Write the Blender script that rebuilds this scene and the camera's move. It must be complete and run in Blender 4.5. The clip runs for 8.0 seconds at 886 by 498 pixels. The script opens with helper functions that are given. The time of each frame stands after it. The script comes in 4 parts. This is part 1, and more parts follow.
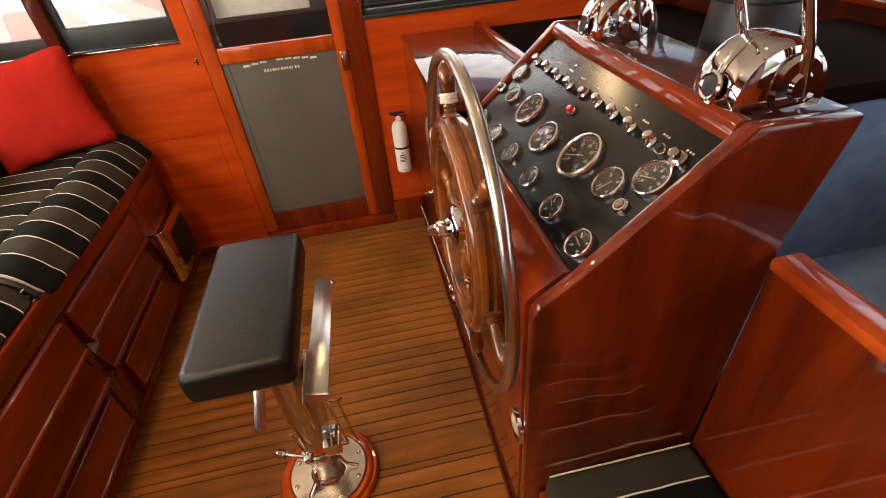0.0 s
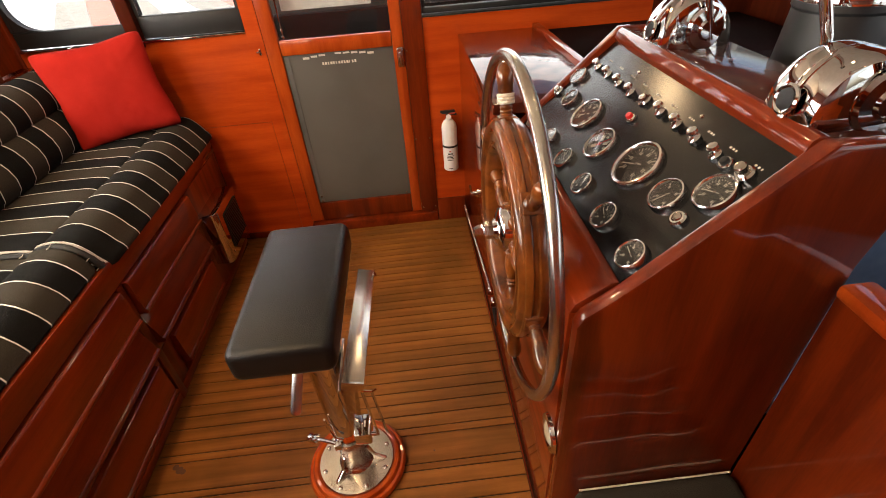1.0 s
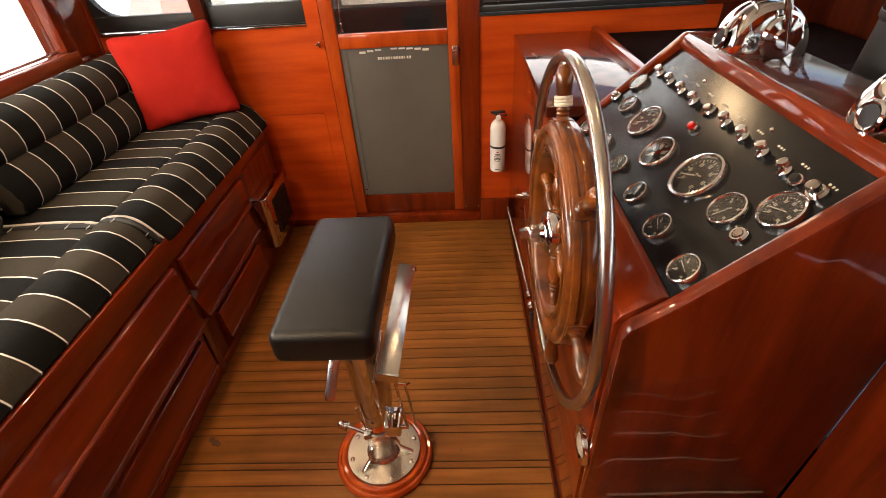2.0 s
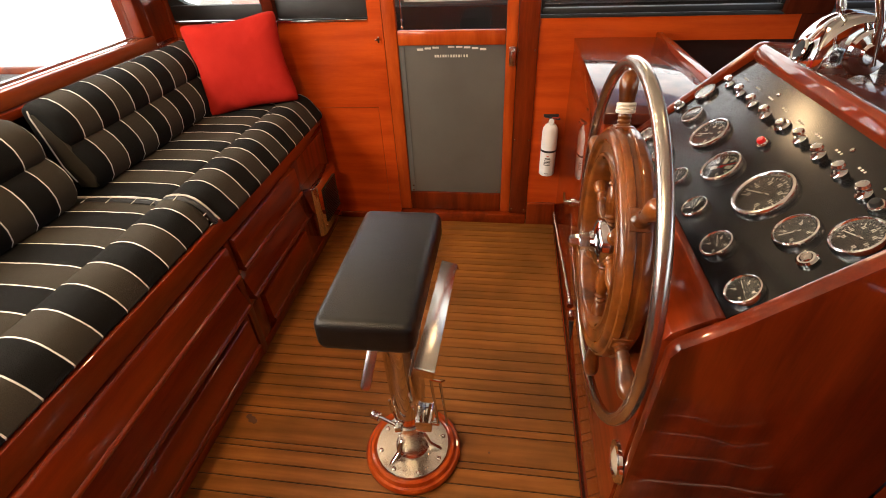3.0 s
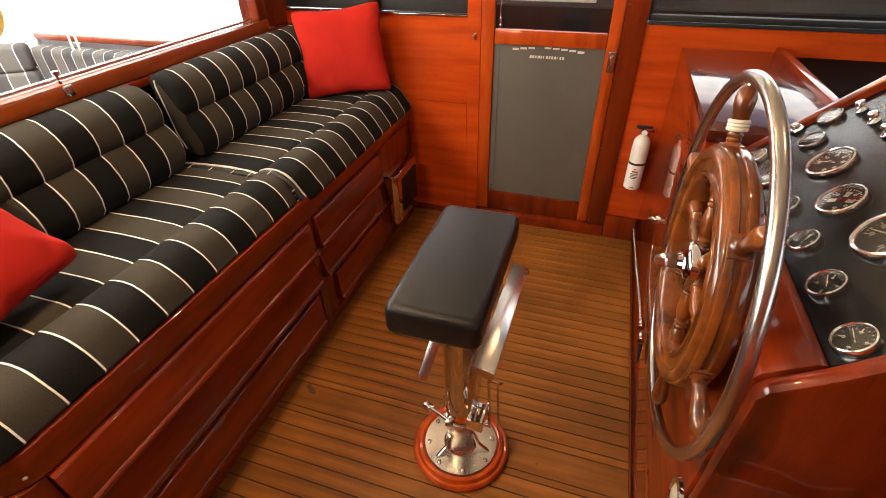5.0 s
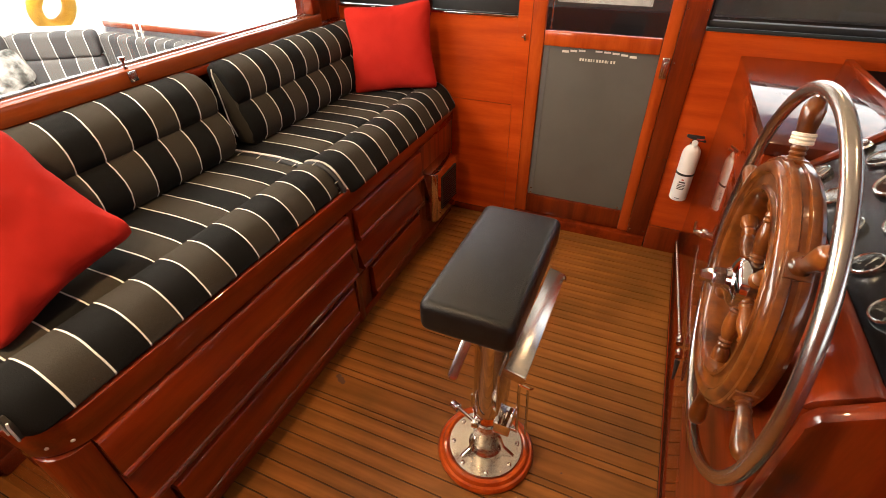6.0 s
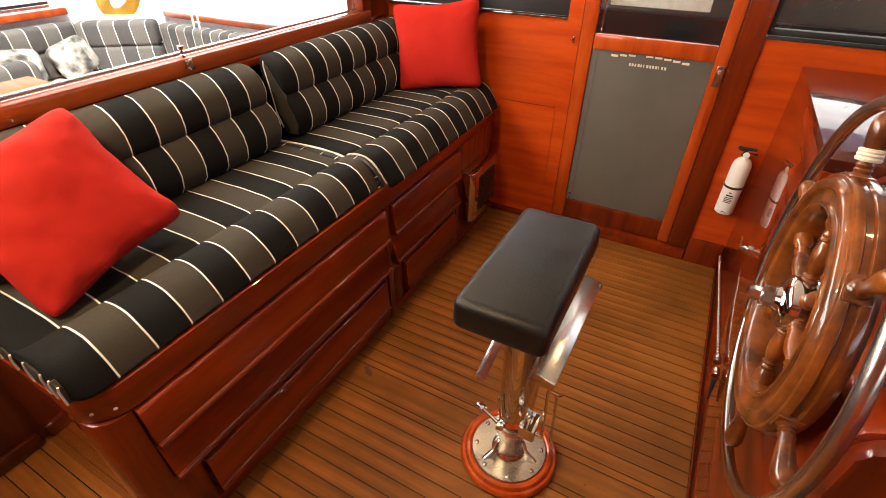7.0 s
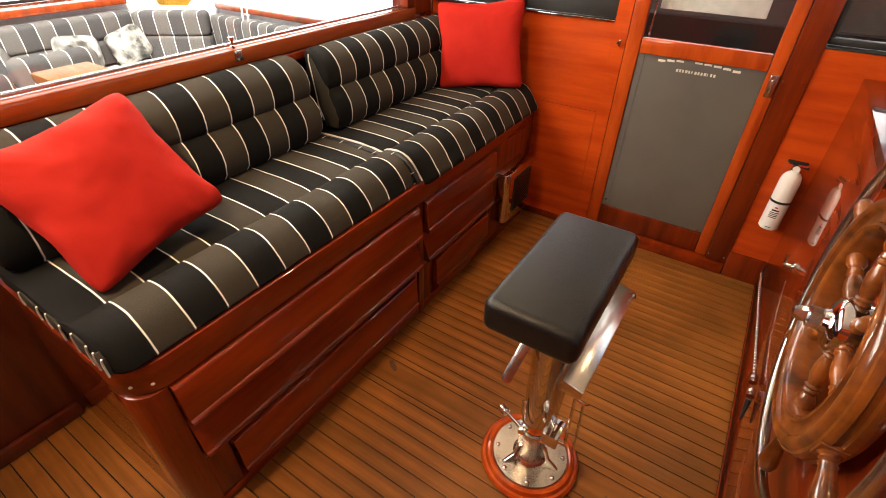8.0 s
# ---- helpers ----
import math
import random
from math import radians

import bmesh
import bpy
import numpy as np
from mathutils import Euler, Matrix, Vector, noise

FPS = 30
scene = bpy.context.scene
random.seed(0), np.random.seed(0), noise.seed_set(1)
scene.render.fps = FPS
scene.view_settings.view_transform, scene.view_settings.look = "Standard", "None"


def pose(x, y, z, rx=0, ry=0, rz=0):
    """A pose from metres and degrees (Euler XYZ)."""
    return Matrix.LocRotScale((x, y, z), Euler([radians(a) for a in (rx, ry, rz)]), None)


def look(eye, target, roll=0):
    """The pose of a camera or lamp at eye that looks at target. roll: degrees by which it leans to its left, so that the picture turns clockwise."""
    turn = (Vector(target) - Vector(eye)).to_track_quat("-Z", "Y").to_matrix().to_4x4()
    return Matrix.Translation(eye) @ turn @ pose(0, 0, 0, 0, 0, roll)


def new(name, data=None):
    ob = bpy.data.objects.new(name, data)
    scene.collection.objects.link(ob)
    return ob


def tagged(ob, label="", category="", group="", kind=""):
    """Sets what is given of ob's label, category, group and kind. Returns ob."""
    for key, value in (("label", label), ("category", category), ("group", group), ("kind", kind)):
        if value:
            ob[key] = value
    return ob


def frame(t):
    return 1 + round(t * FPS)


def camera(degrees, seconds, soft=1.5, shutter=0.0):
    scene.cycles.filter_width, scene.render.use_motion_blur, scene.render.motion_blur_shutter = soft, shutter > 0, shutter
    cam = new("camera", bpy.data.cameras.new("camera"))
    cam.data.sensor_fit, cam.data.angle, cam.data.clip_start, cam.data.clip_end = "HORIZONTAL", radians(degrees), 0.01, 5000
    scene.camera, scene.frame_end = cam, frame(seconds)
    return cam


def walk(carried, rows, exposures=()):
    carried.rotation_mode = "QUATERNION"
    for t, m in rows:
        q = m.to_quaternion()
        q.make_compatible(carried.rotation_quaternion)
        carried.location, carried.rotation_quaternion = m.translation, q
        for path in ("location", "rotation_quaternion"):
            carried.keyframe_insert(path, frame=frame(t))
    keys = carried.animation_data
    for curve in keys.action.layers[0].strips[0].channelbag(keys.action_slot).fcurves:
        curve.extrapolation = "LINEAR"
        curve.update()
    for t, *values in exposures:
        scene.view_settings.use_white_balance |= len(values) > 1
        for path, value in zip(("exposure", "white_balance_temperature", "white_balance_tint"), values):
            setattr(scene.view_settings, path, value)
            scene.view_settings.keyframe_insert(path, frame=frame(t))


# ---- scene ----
cam = camera(86.5, 8.0, soft=0.8)
PATH = [
    (0, (-0.241, 0.864, 1.253), (-0.025, 2.445, 0.046), -5.7),
    (0.5, (-0.248, 0.865, 1.253), (-0.102, 2.457, 0.051), -5.3),
    (1, (-0.256, 0.866, 1.252), (-0.195, 2.469, 0.057), -4.8),
    (1.5, (-0.263, 0.867, 1.25), (-0.28, 2.474, 0.06), -4.3),
    (3, (-0.286, 0.865, 1.25), (-0.54, 2.459, 0.069), -2.8),
    (3.5, (-0.292, 0.865, 1.251), (-0.627, 2.443, 0.069), -2.3),
    (4, (-0.297, 0.864, 1.251), (-0.696, 2.428, 0.069), -2.0),
    (4.5, (-0.301, 0.863, 1.249), (-0.759, 2.412, 0.07), -1.7),
    (6, (-0.317, 0.858, 1.245), (-0.968, 2.338, 0.069), -0.6),
    (6.5, (-0.322, 0.856, 1.242), (-1.032, 2.31, 0.067), -0.2),
    (7, (-0.326, 0.853, 1.242), (-1.096, 2.275, 0.066), 0.2),
    (7.5, (-0.332, 0.851, 1.243), (-1.155, 2.239, 0.062), 0.6),
    (8, (-0.335, 0.848, 1.241), (-1.206, 2.206, 0.061), 1.0),
]
walk(cam, [(t, look(eye, target, roll)) for t, eye, target, roll in PATH], exposures=[(0.0, 1.0), (1.5, 1.02), (3.0, 1.14), (4.5, 1.18), (8.0, 1.30)])

# ---- light ----
world = bpy.data.worlds.new("sky")
scene.world = world
world.use_nodes = True
wn = world.node_tree.nodes
sky = wn.new("ShaderNodeTexSky")
sky.sky_type = "NISHITA"
sky.sun_disc = False
sky.sun_elevation = radians(62)
sky.sun_rotation = radians(124)
sky.dust_density = 5.0
wn["Background"].inputs[1].default_value = 0.15
world.node_tree.links.new(sky.outputs[0], wn["Background"].inputs[0])


def lamp(name, kind, m, energy, colour, size=0.1, size_y=None):
    data = bpy.data.lights.new(name, kind)
    data.energy, data.color = energy, colour
    if kind == "AREA":
        data.shape, data.size = ("RECTANGLE", size) if size_y else ("DISK", size)
        if size_y:
            data.size_y = size_y
    if kind == "SUN":
        data.angle = size
    ob = new(name, data)
    ob.matrix_world = m
    return ob


lamp("sun", "SUN", look((2.2, -1.5, 5), (0, 0, 0)), 5.0, (1.0, 0.93, 0.82), radians(0.5))
# warm downlights let into the headliner
for lx, ly, lz, watts, wide in ((-1.20, 2.15, 1.925, 2.3, 0.06), (-0.08, 2.68, 1.575, 0.85, 0.13), (-1.10, 0.70, 1.925, 8.6, 0.06), (0.25, 1.75, 1.925, 0.5, 0.06)):
    lamp("downlight_glow", "AREA", look((lx, ly, lz), (lx, ly, 0)), watts, (1.0, 0.68, 0.37), wide)
# daylight in the openings
lamp("aft_window_light", "AREA", look((-1.72, 1.35, 1.285), (0, 1.6, 0.98)), 13.0, (1.0, 0.90, 0.78), 2.2, 0.35)
lamp("windscreen_light", "AREA", look((1.08, 0.95, 1.12), (0.66, 0.95, 0.42)), 0.9, (0.95, 0.97, 1.0), 1.6, 0.25)


# ---- materials ----
def material(name, colour, rough=0.5, metal=0.0, coat=0.0, second=None, scale=8.0, stretch=(1, 1, 1), bump=0.0,
             fine=120.0, dirt=0.0, rand=0.0, spec=0.5, sheen=0.0, stain=0.0):
    """Principled surface with a coarse and a fine variation of colour, gloss and relief."""
    m = bpy.data.materials.new(name)
    m.use_nodes = True
    nt = m.node_tree
    n, lk = nt.nodes, nt.links.new
    b = n["Principled BSDF"]
    b.inputs["Roughness"].default_value = rough
    b.inputs["Metallic"].default_value = metal
    b.inputs["Coat Weight"].default_value = coat
    b.inputs["Coat Roughness"].default_value = 0.04
    b.inputs["Specular IOR Level"].default_value = spec
    b.inputs["Sheen Weight"].default_value = sheen
    tc = n.new("ShaderNodeTexCoord")
    mp = n.new("ShaderNodeMapping")
    mp.inputs["Scale"].default_value = stretch
    lk(tc.outputs["Object"], mp.inputs[0])
    n1 = n.new("ShaderNodeTexNoise")
    n1.inputs["Scale"].default_value = scale
    n1.inputs["Detail"].default_value = 6
    n2 = n.new("ShaderNodeTexNoise")
    n2.inputs["Scale"].default_value = fine
    n2.inputs["Detail"].default_value = 3
    lk(mp.outputs[0], n1.inputs[0])
    lk(mp.outputs[0], n2.inputs[0])
    mix = n.new("ShaderNodeMix")
    mix.data_type = "RGBA"
    c2 = second or tuple(c * 0.75 for c in colour)
    mix.inputs[6].default_value = (*colour, 1)
    mix.inputs[7].default_value = (*c2, 1)
    add = n.new("ShaderNodeMath")
    add.operation = "MULTIPLY_ADD"
    lk(n2.outputs[0], add.inputs[0])
    add.inputs[1].default_value = 0.5
    sub = n.new("ShaderNodeMapRange")
    sub.inputs[1].default_value, sub.inputs[2].default_value = 0.35, 0.65
    sub.inputs[3].default_value, sub.inputs[4].default_value = -0.25, 0.75
    lk(n1.outputs[0], sub.inputs[0])
    lk(sub.outputs[0], add.inputs[2])
    add.use_clamp = True
    lk(add.outputs[0], mix.inputs[0])
    col = mix.outputs[2]
    if rand:
        info = n.new("ShaderNodeObjectInfo")
        hsv = n.new("ShaderNodeHueSaturation")
        mr = n.new("ShaderNodeMapRange")
        mr.inputs[3].default_value, mr.inputs[4].default_value = 1 - rand, 1 + rand
        lk(info.outputs["Random"], mr.inputs[0])
        lk(mr.outputs[0], hsv.inputs["Value"])
        lk(col, hsv.inputs["Color"])
        col = hsv.outputs[0]
    if stain:
        geo = n.new("ShaderNodeNewGeometry")
        n3 = n.new("ShaderNodeTexNoise")
        n3.inputs["Scale"].default_value = 3.2
        n3.inputs["Detail"].default_value = 4
        lk(geo.outputs["Position"], n3.inputs[0])
        sr = n.new("ShaderNodeMapRange")
        sr.inputs[1].default_value, sr.inputs[2].default_value = 0.35, 0.62
        sr.inputs[3].default_value, sr.inputs[4].default_value = 1 - stain, 1.05
        lk(n3.outputs[0], sr.inputs[0])
        hs = n.new("ShaderNodeHueSaturation")
        lk(sr.outputs[0], hs.inputs["Value"])
        lk(col, hs.inputs["Color"])
        col = hs.outputs[0]
    lk(col, b.inputs["Base Color"])
    if dirt:
        rr = n.new("ShaderNodeMapRange")
        rr.inputs[3].default_value, rr.inputs[4].default_value = max(rough - dirt, 0.02), rough + dirt
        lk(n1.outputs[0], rr.inputs[0])
        lk(rr.outputs[0], b.inputs["Roughness"])
    if bump:
        bp = n.new("ShaderNodeBump")
        bp.inputs["Strength"].default_value = bump
        bp.inputs["Distance"].default_value = 0.002
        lk(n2.outputs[0], bp.inputs["Height"])
        lk(bp.outputs[0], b.inputs["Normal"])
    return m


MAH = dict(rough=0.35, coat=1.0, fine=60.0, dirt=0.06, bump=0.012, spec=0.07)
# One varnish: wall copy lightened, settee and console copies darkened to stand for shade.
mahogany_x = material("lit_mahogany_grain_along", (0.55, 0.074, 0.008), second=(0.37, 0.041, 0.005), scale=4, stretch=(0.5, 5, 5), **MAH)
mahogany_y = material("shaded_mahogany_grain_across", (0.225, 0.0265, 0.003), second=(0.115, 0.0122, 0.0017), scale=4, stretch=(5, 0.5, 5), **MAH)
mahogany_z = material("shaded_mahogany_grain_upright", (0.185, 0.0225, 0.003), second=(0.085, 0.0095, 0.0017), scale=4, stretch=(5, 5, 0.5), **MAH)
# Dark copy: really dark posts, and shade put into headers and end panels.
mahogany_dark_shaded = material("dark_and_shaded_mahogany", (0.085, 0.013, 0.004), second=(0.045, 0.007, 0.0025), scale=4, stretch=(5, 5, 0.5), **MAH)
# Honey wood, its colour lifted along with the wall's to match its light.
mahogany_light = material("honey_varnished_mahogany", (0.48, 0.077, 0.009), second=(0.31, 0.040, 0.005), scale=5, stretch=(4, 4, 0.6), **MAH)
teak = material("teak_plank", (0.31, 0.115, 0.022), second=(0.205, 0.070, 0.012), rough=0.42, scale=5, stretch=(0.6, 9, 4), fine=90, dirt=0.1, bump=0.02, rand=0.14, stain=0.35, spec=0.20)
caulk = material("black_caulking", (0.008, 0.006, 0.005), rough=0.7, spec=0.2)
bright_steel = material("bright_bezel_steel", (0.88, 0.87, 0.85), rough=0.16, metal=1.0, dirt=0.04, scale=40)
chrome = material("polished_chrome", (0.78, 0.77, 0.75), rough=0.05, metal=1.0, dirt=0.03, scale=3)
rim_steel = material("brushed_rim_steel", (0.66, 0.62, 0.56), rough=0.24, metal=1.0, dirt=0.06, scale=6)
steel = material("satin_stainless", (0.62, 0.58, 0.53), rough=0.2, metal=1.0, dirt=0.06, scale=9, stretch=(1, 1, 6))
black_vinyl = material("black_leather", (0.0060, 0.0058, 0.0052), second=(0.009, 0.0086, 0.0078), rough=0.34, scale=30, fine=500, bump=0.35, dirt=0.06, spec=0.32)
dash_black = material("satin_black_panel", (0.004, 0.004, 0.0045), second=(0.006, 0.006, 0.006), rough=0.19, scale=12, fine=300, dirt=0.02, spec=0.6)
red_cloth = material("red_cotton", (0.43, 0.019, 0.011), second=(0.36, 0.014, 0.008), rough=0.9, scale=6, fine=700, bump=0.25, spec=0.15)
white_paint = material("white_paint", (0.8, 0.79, 0.76), second=(0.74, 0.73, 0.7), rough=0.35)
screen_grey = material("grey_mesh_screen", (0.112, 0.104, 0.088), second=(0.085, 0.079, 0.066), rough=0.5, scale=3.5, fine=900, bump=0.1)
headliner = material("tan_headliner", (0.76, 0.68, 0.56), second=(0.70, 0.62, 0.50), rough=0.6)
blue_carpet = material("blue_carpet", (0.20, 0.30, 0.44), second=(0.15, 0.24, 0.37), rough=0.95, scale=20, fine=500, bump=0.5)
black_rubber = material("black_rubber", (0.012, 0.012, 0.012), rough=0.5)
rope_white = material("white_cord", (0.75, 0.68, 0.55), rough=0.9, fine=300, bump=0.4)
red_lens = material("red_lens", (0.6, 0.01, 0.01), rough=0.15, coat=1.0)
ivory = material("ivory_print", (0.75, 0.7, 0.6), rough=0.5)
dial_black = material("dial_face", (0.012, 0.011, 0.01), rough=0.4)


def glass_material():
    m = bpy.data.materials.new("window_glass")
    m.use_nodes = True
    b = m.node_tree.nodes["Principled BSDF"]
    b.inputs["Transmission Weight"].default_value = 1.0
    b.inputs["Roughness"].default_value = 0.0
    b.inputs["IOR"].default_value = 1.45
    return m


glass = glass_material()


def striped(name, axis, pitch=0.077, offset=0.127, dark=(0.0055, 0.0054, 0.005, 1), light=(0.040, 0.034, 0.025, 1)):
    """Woven stripes across one axis: black and olive bands with a white line between."""
    m = material(name, (0.01, 0.01, 0.01), rough=0.9, spec=0.2)
    nt = m.node_tree
    n, lk = nt.nodes, nt.links.new
    b = n["Principled BSDF"]
    tc = n.new("ShaderNodeTexCoord")
    sx = n.new("ShaderNodeSeparateXYZ")
    lk(tc.outputs["Object"], sx.inputs[0])
    wob = n.new("ShaderNodeTexNoise")
    wob.inputs["Scale"].default_value = 9
    lk(tc.outputs["Object"], wob.inputs[0])

    def op(kind, a, c=None, d=None):
        k = n.new("ShaderNodeMath")
        k.operation = kind
        for i, v in enumerate((a, c, d)):
            if v is None:
                continue
            if isinstance(v, (int, float)):
                k.inputs[i].default_value = v
            else:
                lk(v, k.inputs[i])
        return k.outputs[0]
    u = op("MULTIPLY_ADD", wob.outputs[0], 0.006, sx.outputs[axis])
    u = op("DIVIDE", op("ADD", u, offset + 20 * pitch), pitch * 2)
    f = op("FRACT", u)
    band = op("GREATER_THAN", f, 0.5)
    half = op("FRACT", op("MULTIPLY", u, 2.0))
    line = op("LESS_THAN", half, 0.048)
    weave = n.new("ShaderNodeTexNoise")
    weave.inputs["Scale"].default_value = 420
    lk(tc.outputs["Object"], weave.inputs[0])
    m1 = n.new("ShaderNodeMix")
    m1.data_type = "RGBA"
    m1.inputs[6].default_value = dark
    m1.inputs[7].default_value = light
    lk(band, m1.inputs[0])
    m2 = n.new("ShaderNodeMix")
    m2.data_type = "RGBA"
    m2.inputs[7].default_value = (0.82, 0.79, 0.72, 1)
    lk(line, m2.inputs[0])
    lk(m1.outputs[2], m2.inputs[6])
    hv = n.new("ShaderNodeHueSaturation")
    lk(m2.outputs[2], hv.inputs["Color"])
    lk(op("MULTIPLY_ADD", weave.outputs[0], 0.8, 0.6), hv.inputs["Value"])
    lk(hv.outputs[0], b.inputs["Base Color"])
    bp = n.new("ShaderNodeBump")
    bp.inputs["Strength"].default_value = 0.3
    bp.inputs["Distance"].default_value = 0.002
    lk(op("MULTIPLY_ADD", line, 0.8, weave.outputs[0]), bp.inputs["Height"])
    lk(bp.outputs[0], b.inputs["Normal"])
    return m


stripe_seat = striped("striped_seat_upholstery", 1, offset=0.094)
stripe_seat_short = striped("striped_short_seat_upholstery", 1, offset=0.087)
stripe_back = striped("striped_back_upholstery", 1, pitch=0.0752, offset=0.071)
stripe_back_short = striped("striped_short_back_upholstery", 1, pitch=0.0743, offset=0.0)


# ---- mesh helpers ----
def part(name, bm, mat, parent=None, label="", smooth=True, at=None):
    me = bpy.data.meshes.new(name)
    bmesh.ops.recalc_face_normals(bm, faces=bm.faces)
    bm.to_mesh(me)
    bm.free()
    me.materials.append(mat)
    if smooth:
        for p in me.polygons:
            p.use_smooth = p.material_index == 0
            p.material_index = 0
        me.set_sharp_from_angle(angle=radians(38))
    ob = new(name, me)
    if parent:
        ob.parent = parent
    if at is not None:
        ob.matrix_basis = at
    if label:
        tagged(ob, label)
    return ob


def thing(name, label, category, group="", kind="", at=None):
    ob = new(name)
    ob.empty_display_size = 0.05
    if at is not None:
        ob.matrix_basis = at
    return tagged(ob, label, category, group, kind)


def keep_flat(bm, done, bevel):
    """Mark the large faces of a slightly bevelled solid, which stay truly flat."""
    if bevel <= 0.012:
        rounded_off = set(done["faces"])
        for f in bm.faces:
            if f not in rounded_off:
                f.material_index = 1


def box(x0, x1, y0, y1, z0, z1, bevel=0.0, seg=2, bm=None):
    bm2 = bmesh.new()
    bmesh.ops.create_cube(bm2, size=1.0)
    bmesh.ops.transform(bm2, verts=bm2.verts, matrix=Matrix.LocRotScale(((x0 + x1) / 2, (y0 + y1) / 2, (z0 + z1) / 2), None, (abs(x1 - x0), abs(y1 - y0), abs(z1 - z0))))
    if bevel:
        keep_flat(bm2, bmesh.ops.bevel(bm2, geom=list(bm2.edges), offset=bevel, segments=seg, affect="EDGES", profile=0.5), bevel)
    return merge(bm, bm2)


def merge(bm, bm2, m=None):
    if m is not None:
        bmesh.ops.transform(bm2, verts=bm2.verts, matrix=m)
    if bm is None:
        return bm2
    me = bpy.data.meshes.new("join")
    bm2.to_mesh(me)
    bm2.free()
    bm.from_mesh(me)
    bpy.data.meshes.remove(me)
    return bm


def lathe(profile, m=None, seg=32, bm=None):
    """Turned form round z: profile of (radius, height)."""
    bm2 = bmesh.new()
    rings = []
    for r, z in profile:
        if r < 1e-5:
            rings.append([bm2.verts.new((0, 0, z))])
        else:
            rings.append([bm2.verts.new((r * math.cos(2 * math.pi * i / seg), r * math.sin(2 * math.pi * i / seg), z)) for i in range(seg)])
    for a, b in zip(rings, rings[1:]):
        for i in range(seg):
            j = (i + 1) % seg
            if len(a) == 1 and len(b) == 1:
                continue
            if len(a) == 1:
                bm2.faces.new((a[0], b[i], b[j]))
            elif len(b) == 1:
                bm2.faces.new((a[i], a[j], b[0]))
            else:
                bm2.faces.new((a[i], a[j], b[j], b[i]))
    return merge(bm, bm2, m)


def tube(points, r, seg=10, closed=False, bm=None):
    """A round bar along points."""
    bm2 = bmesh.new()
    pts = [Vector(p) for p in points]
    n = len(pts)
    rings = []
    up = Vector((0.13, 0.31, 0.94)).normalized()
    for i, p in enumerate(pts):
        a = pts[(i - 1) % n] if closed or i else p
        b = pts[(i + 1) % n] if closed or i < n - 1 else p
        d = (b - a).normalized()
        u = d.cross(up)
        if u.length < 0.05:
            u = d.cross(Vector((1, 0, 0)))
        u.normalize()
        v = d.cross(u)
        rings.append([bm2.verts.new(p + r * (math.cos(2 * math.pi * k / seg) * u + math.sin(2 * math.pi * k / seg) * v)) for k in range(seg)])
    for i in range(n if closed else n - 1):
        a, b = rings[i], rings[(i + 1) % n]
        for k in range(seg):
            bm2.faces.new((a[k], a[(k + 1) % seg], b[(k + 1) % seg], b[k]))
    if not closed:
        bm2.faces.new(rings[0])
        bm2.faces.new(rings[-1])
    return merge(bm, bm2)


def prism(outline, axis, lo, hi, bevel=0.0, bm=None):
    """An outline in the two other axes (in order x, y, z), drawn out along axis from lo to hi."""
    bm2 = bmesh.new()

    def place(a, b, c):
        return {"x": (c, a, b), "y": (a, c, b), "z": (a, b, c)}[axis]
    v0 = [bm2.verts.new(place(a, b, lo)) for a, b in outline]
    v1 = [bm2.verts.new(place(a, b, hi)) for a, b in outline]
    bm2.faces.new(v0)
    bm2.faces.new(v1)
    n = len(outline)
    for i in range(n):
        bm2.faces.new((v0[i], v0[(i + 1) % n], v1[(i + 1) % n], v1[i]))
    bmesh.ops.recalc_face_normals(bm2, faces=bm2.faces)
    if bevel:
        keep_flat(bm2, bmesh.ops.bevel(bm2, geom=list(bm2.edges), offset=bevel, segments=2, affect="EDGES", profile=0.5), bevel)
    return merge(bm, bm2)


def towards(origin, direction):
    """The pose whose z axis points along direction."""
    return Matrix.Translation(origin) @ Vector(direction).to_track_quat("Z", "Y").to_matrix().to_4x4()


# ---- structure ----
WALL_Y = 2.80
FACE_X = -0.055
AFT_X = -1.64

# Roof is out of view; its overhang is added to shade the windows.
ceiling = part("ceiling", box(-2.15, 1.85, -1.10, 3.20, 1.94, 2.0), headliner)
tagged(ceiling, "tan panelled headliner and cabin roof with an added unseen overhang", "ceiling", kind="structure")

# Unseen soffit, added so its lamp's reflection lands on the instrument panel.
soffit = part("soffit", box(-1.72, 1.09, 2.58, 2.799, 1.59, 1.939), headliner)
tagged(soffit, "unseen tan soffit added along the side wall to hold a lamp", "soffit", kind="structure")

wall_far = thing("wall_starboard", "unseen varnished mahogany side wall, its window openings filled in and a door", "wall", kind="structure")
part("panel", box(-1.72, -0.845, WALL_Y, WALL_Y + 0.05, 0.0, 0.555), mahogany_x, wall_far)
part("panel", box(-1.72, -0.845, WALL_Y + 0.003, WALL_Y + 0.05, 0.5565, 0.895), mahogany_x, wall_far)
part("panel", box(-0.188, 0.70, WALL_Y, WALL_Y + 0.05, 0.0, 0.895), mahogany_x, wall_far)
part("panel", box(0.7015, 1.40, WALL_Y, WALL_Y + 0.05, 0.0, 0.895), mahogany_dark_shaded, wall_far)
part("header", box(-1.80, 1.60, WALL_Y, WALL_Y + 0.05, 1.46, 1.94), mahogany_dark_shaded, wall_far)
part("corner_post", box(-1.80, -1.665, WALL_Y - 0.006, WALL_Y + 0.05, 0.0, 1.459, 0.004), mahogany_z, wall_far)
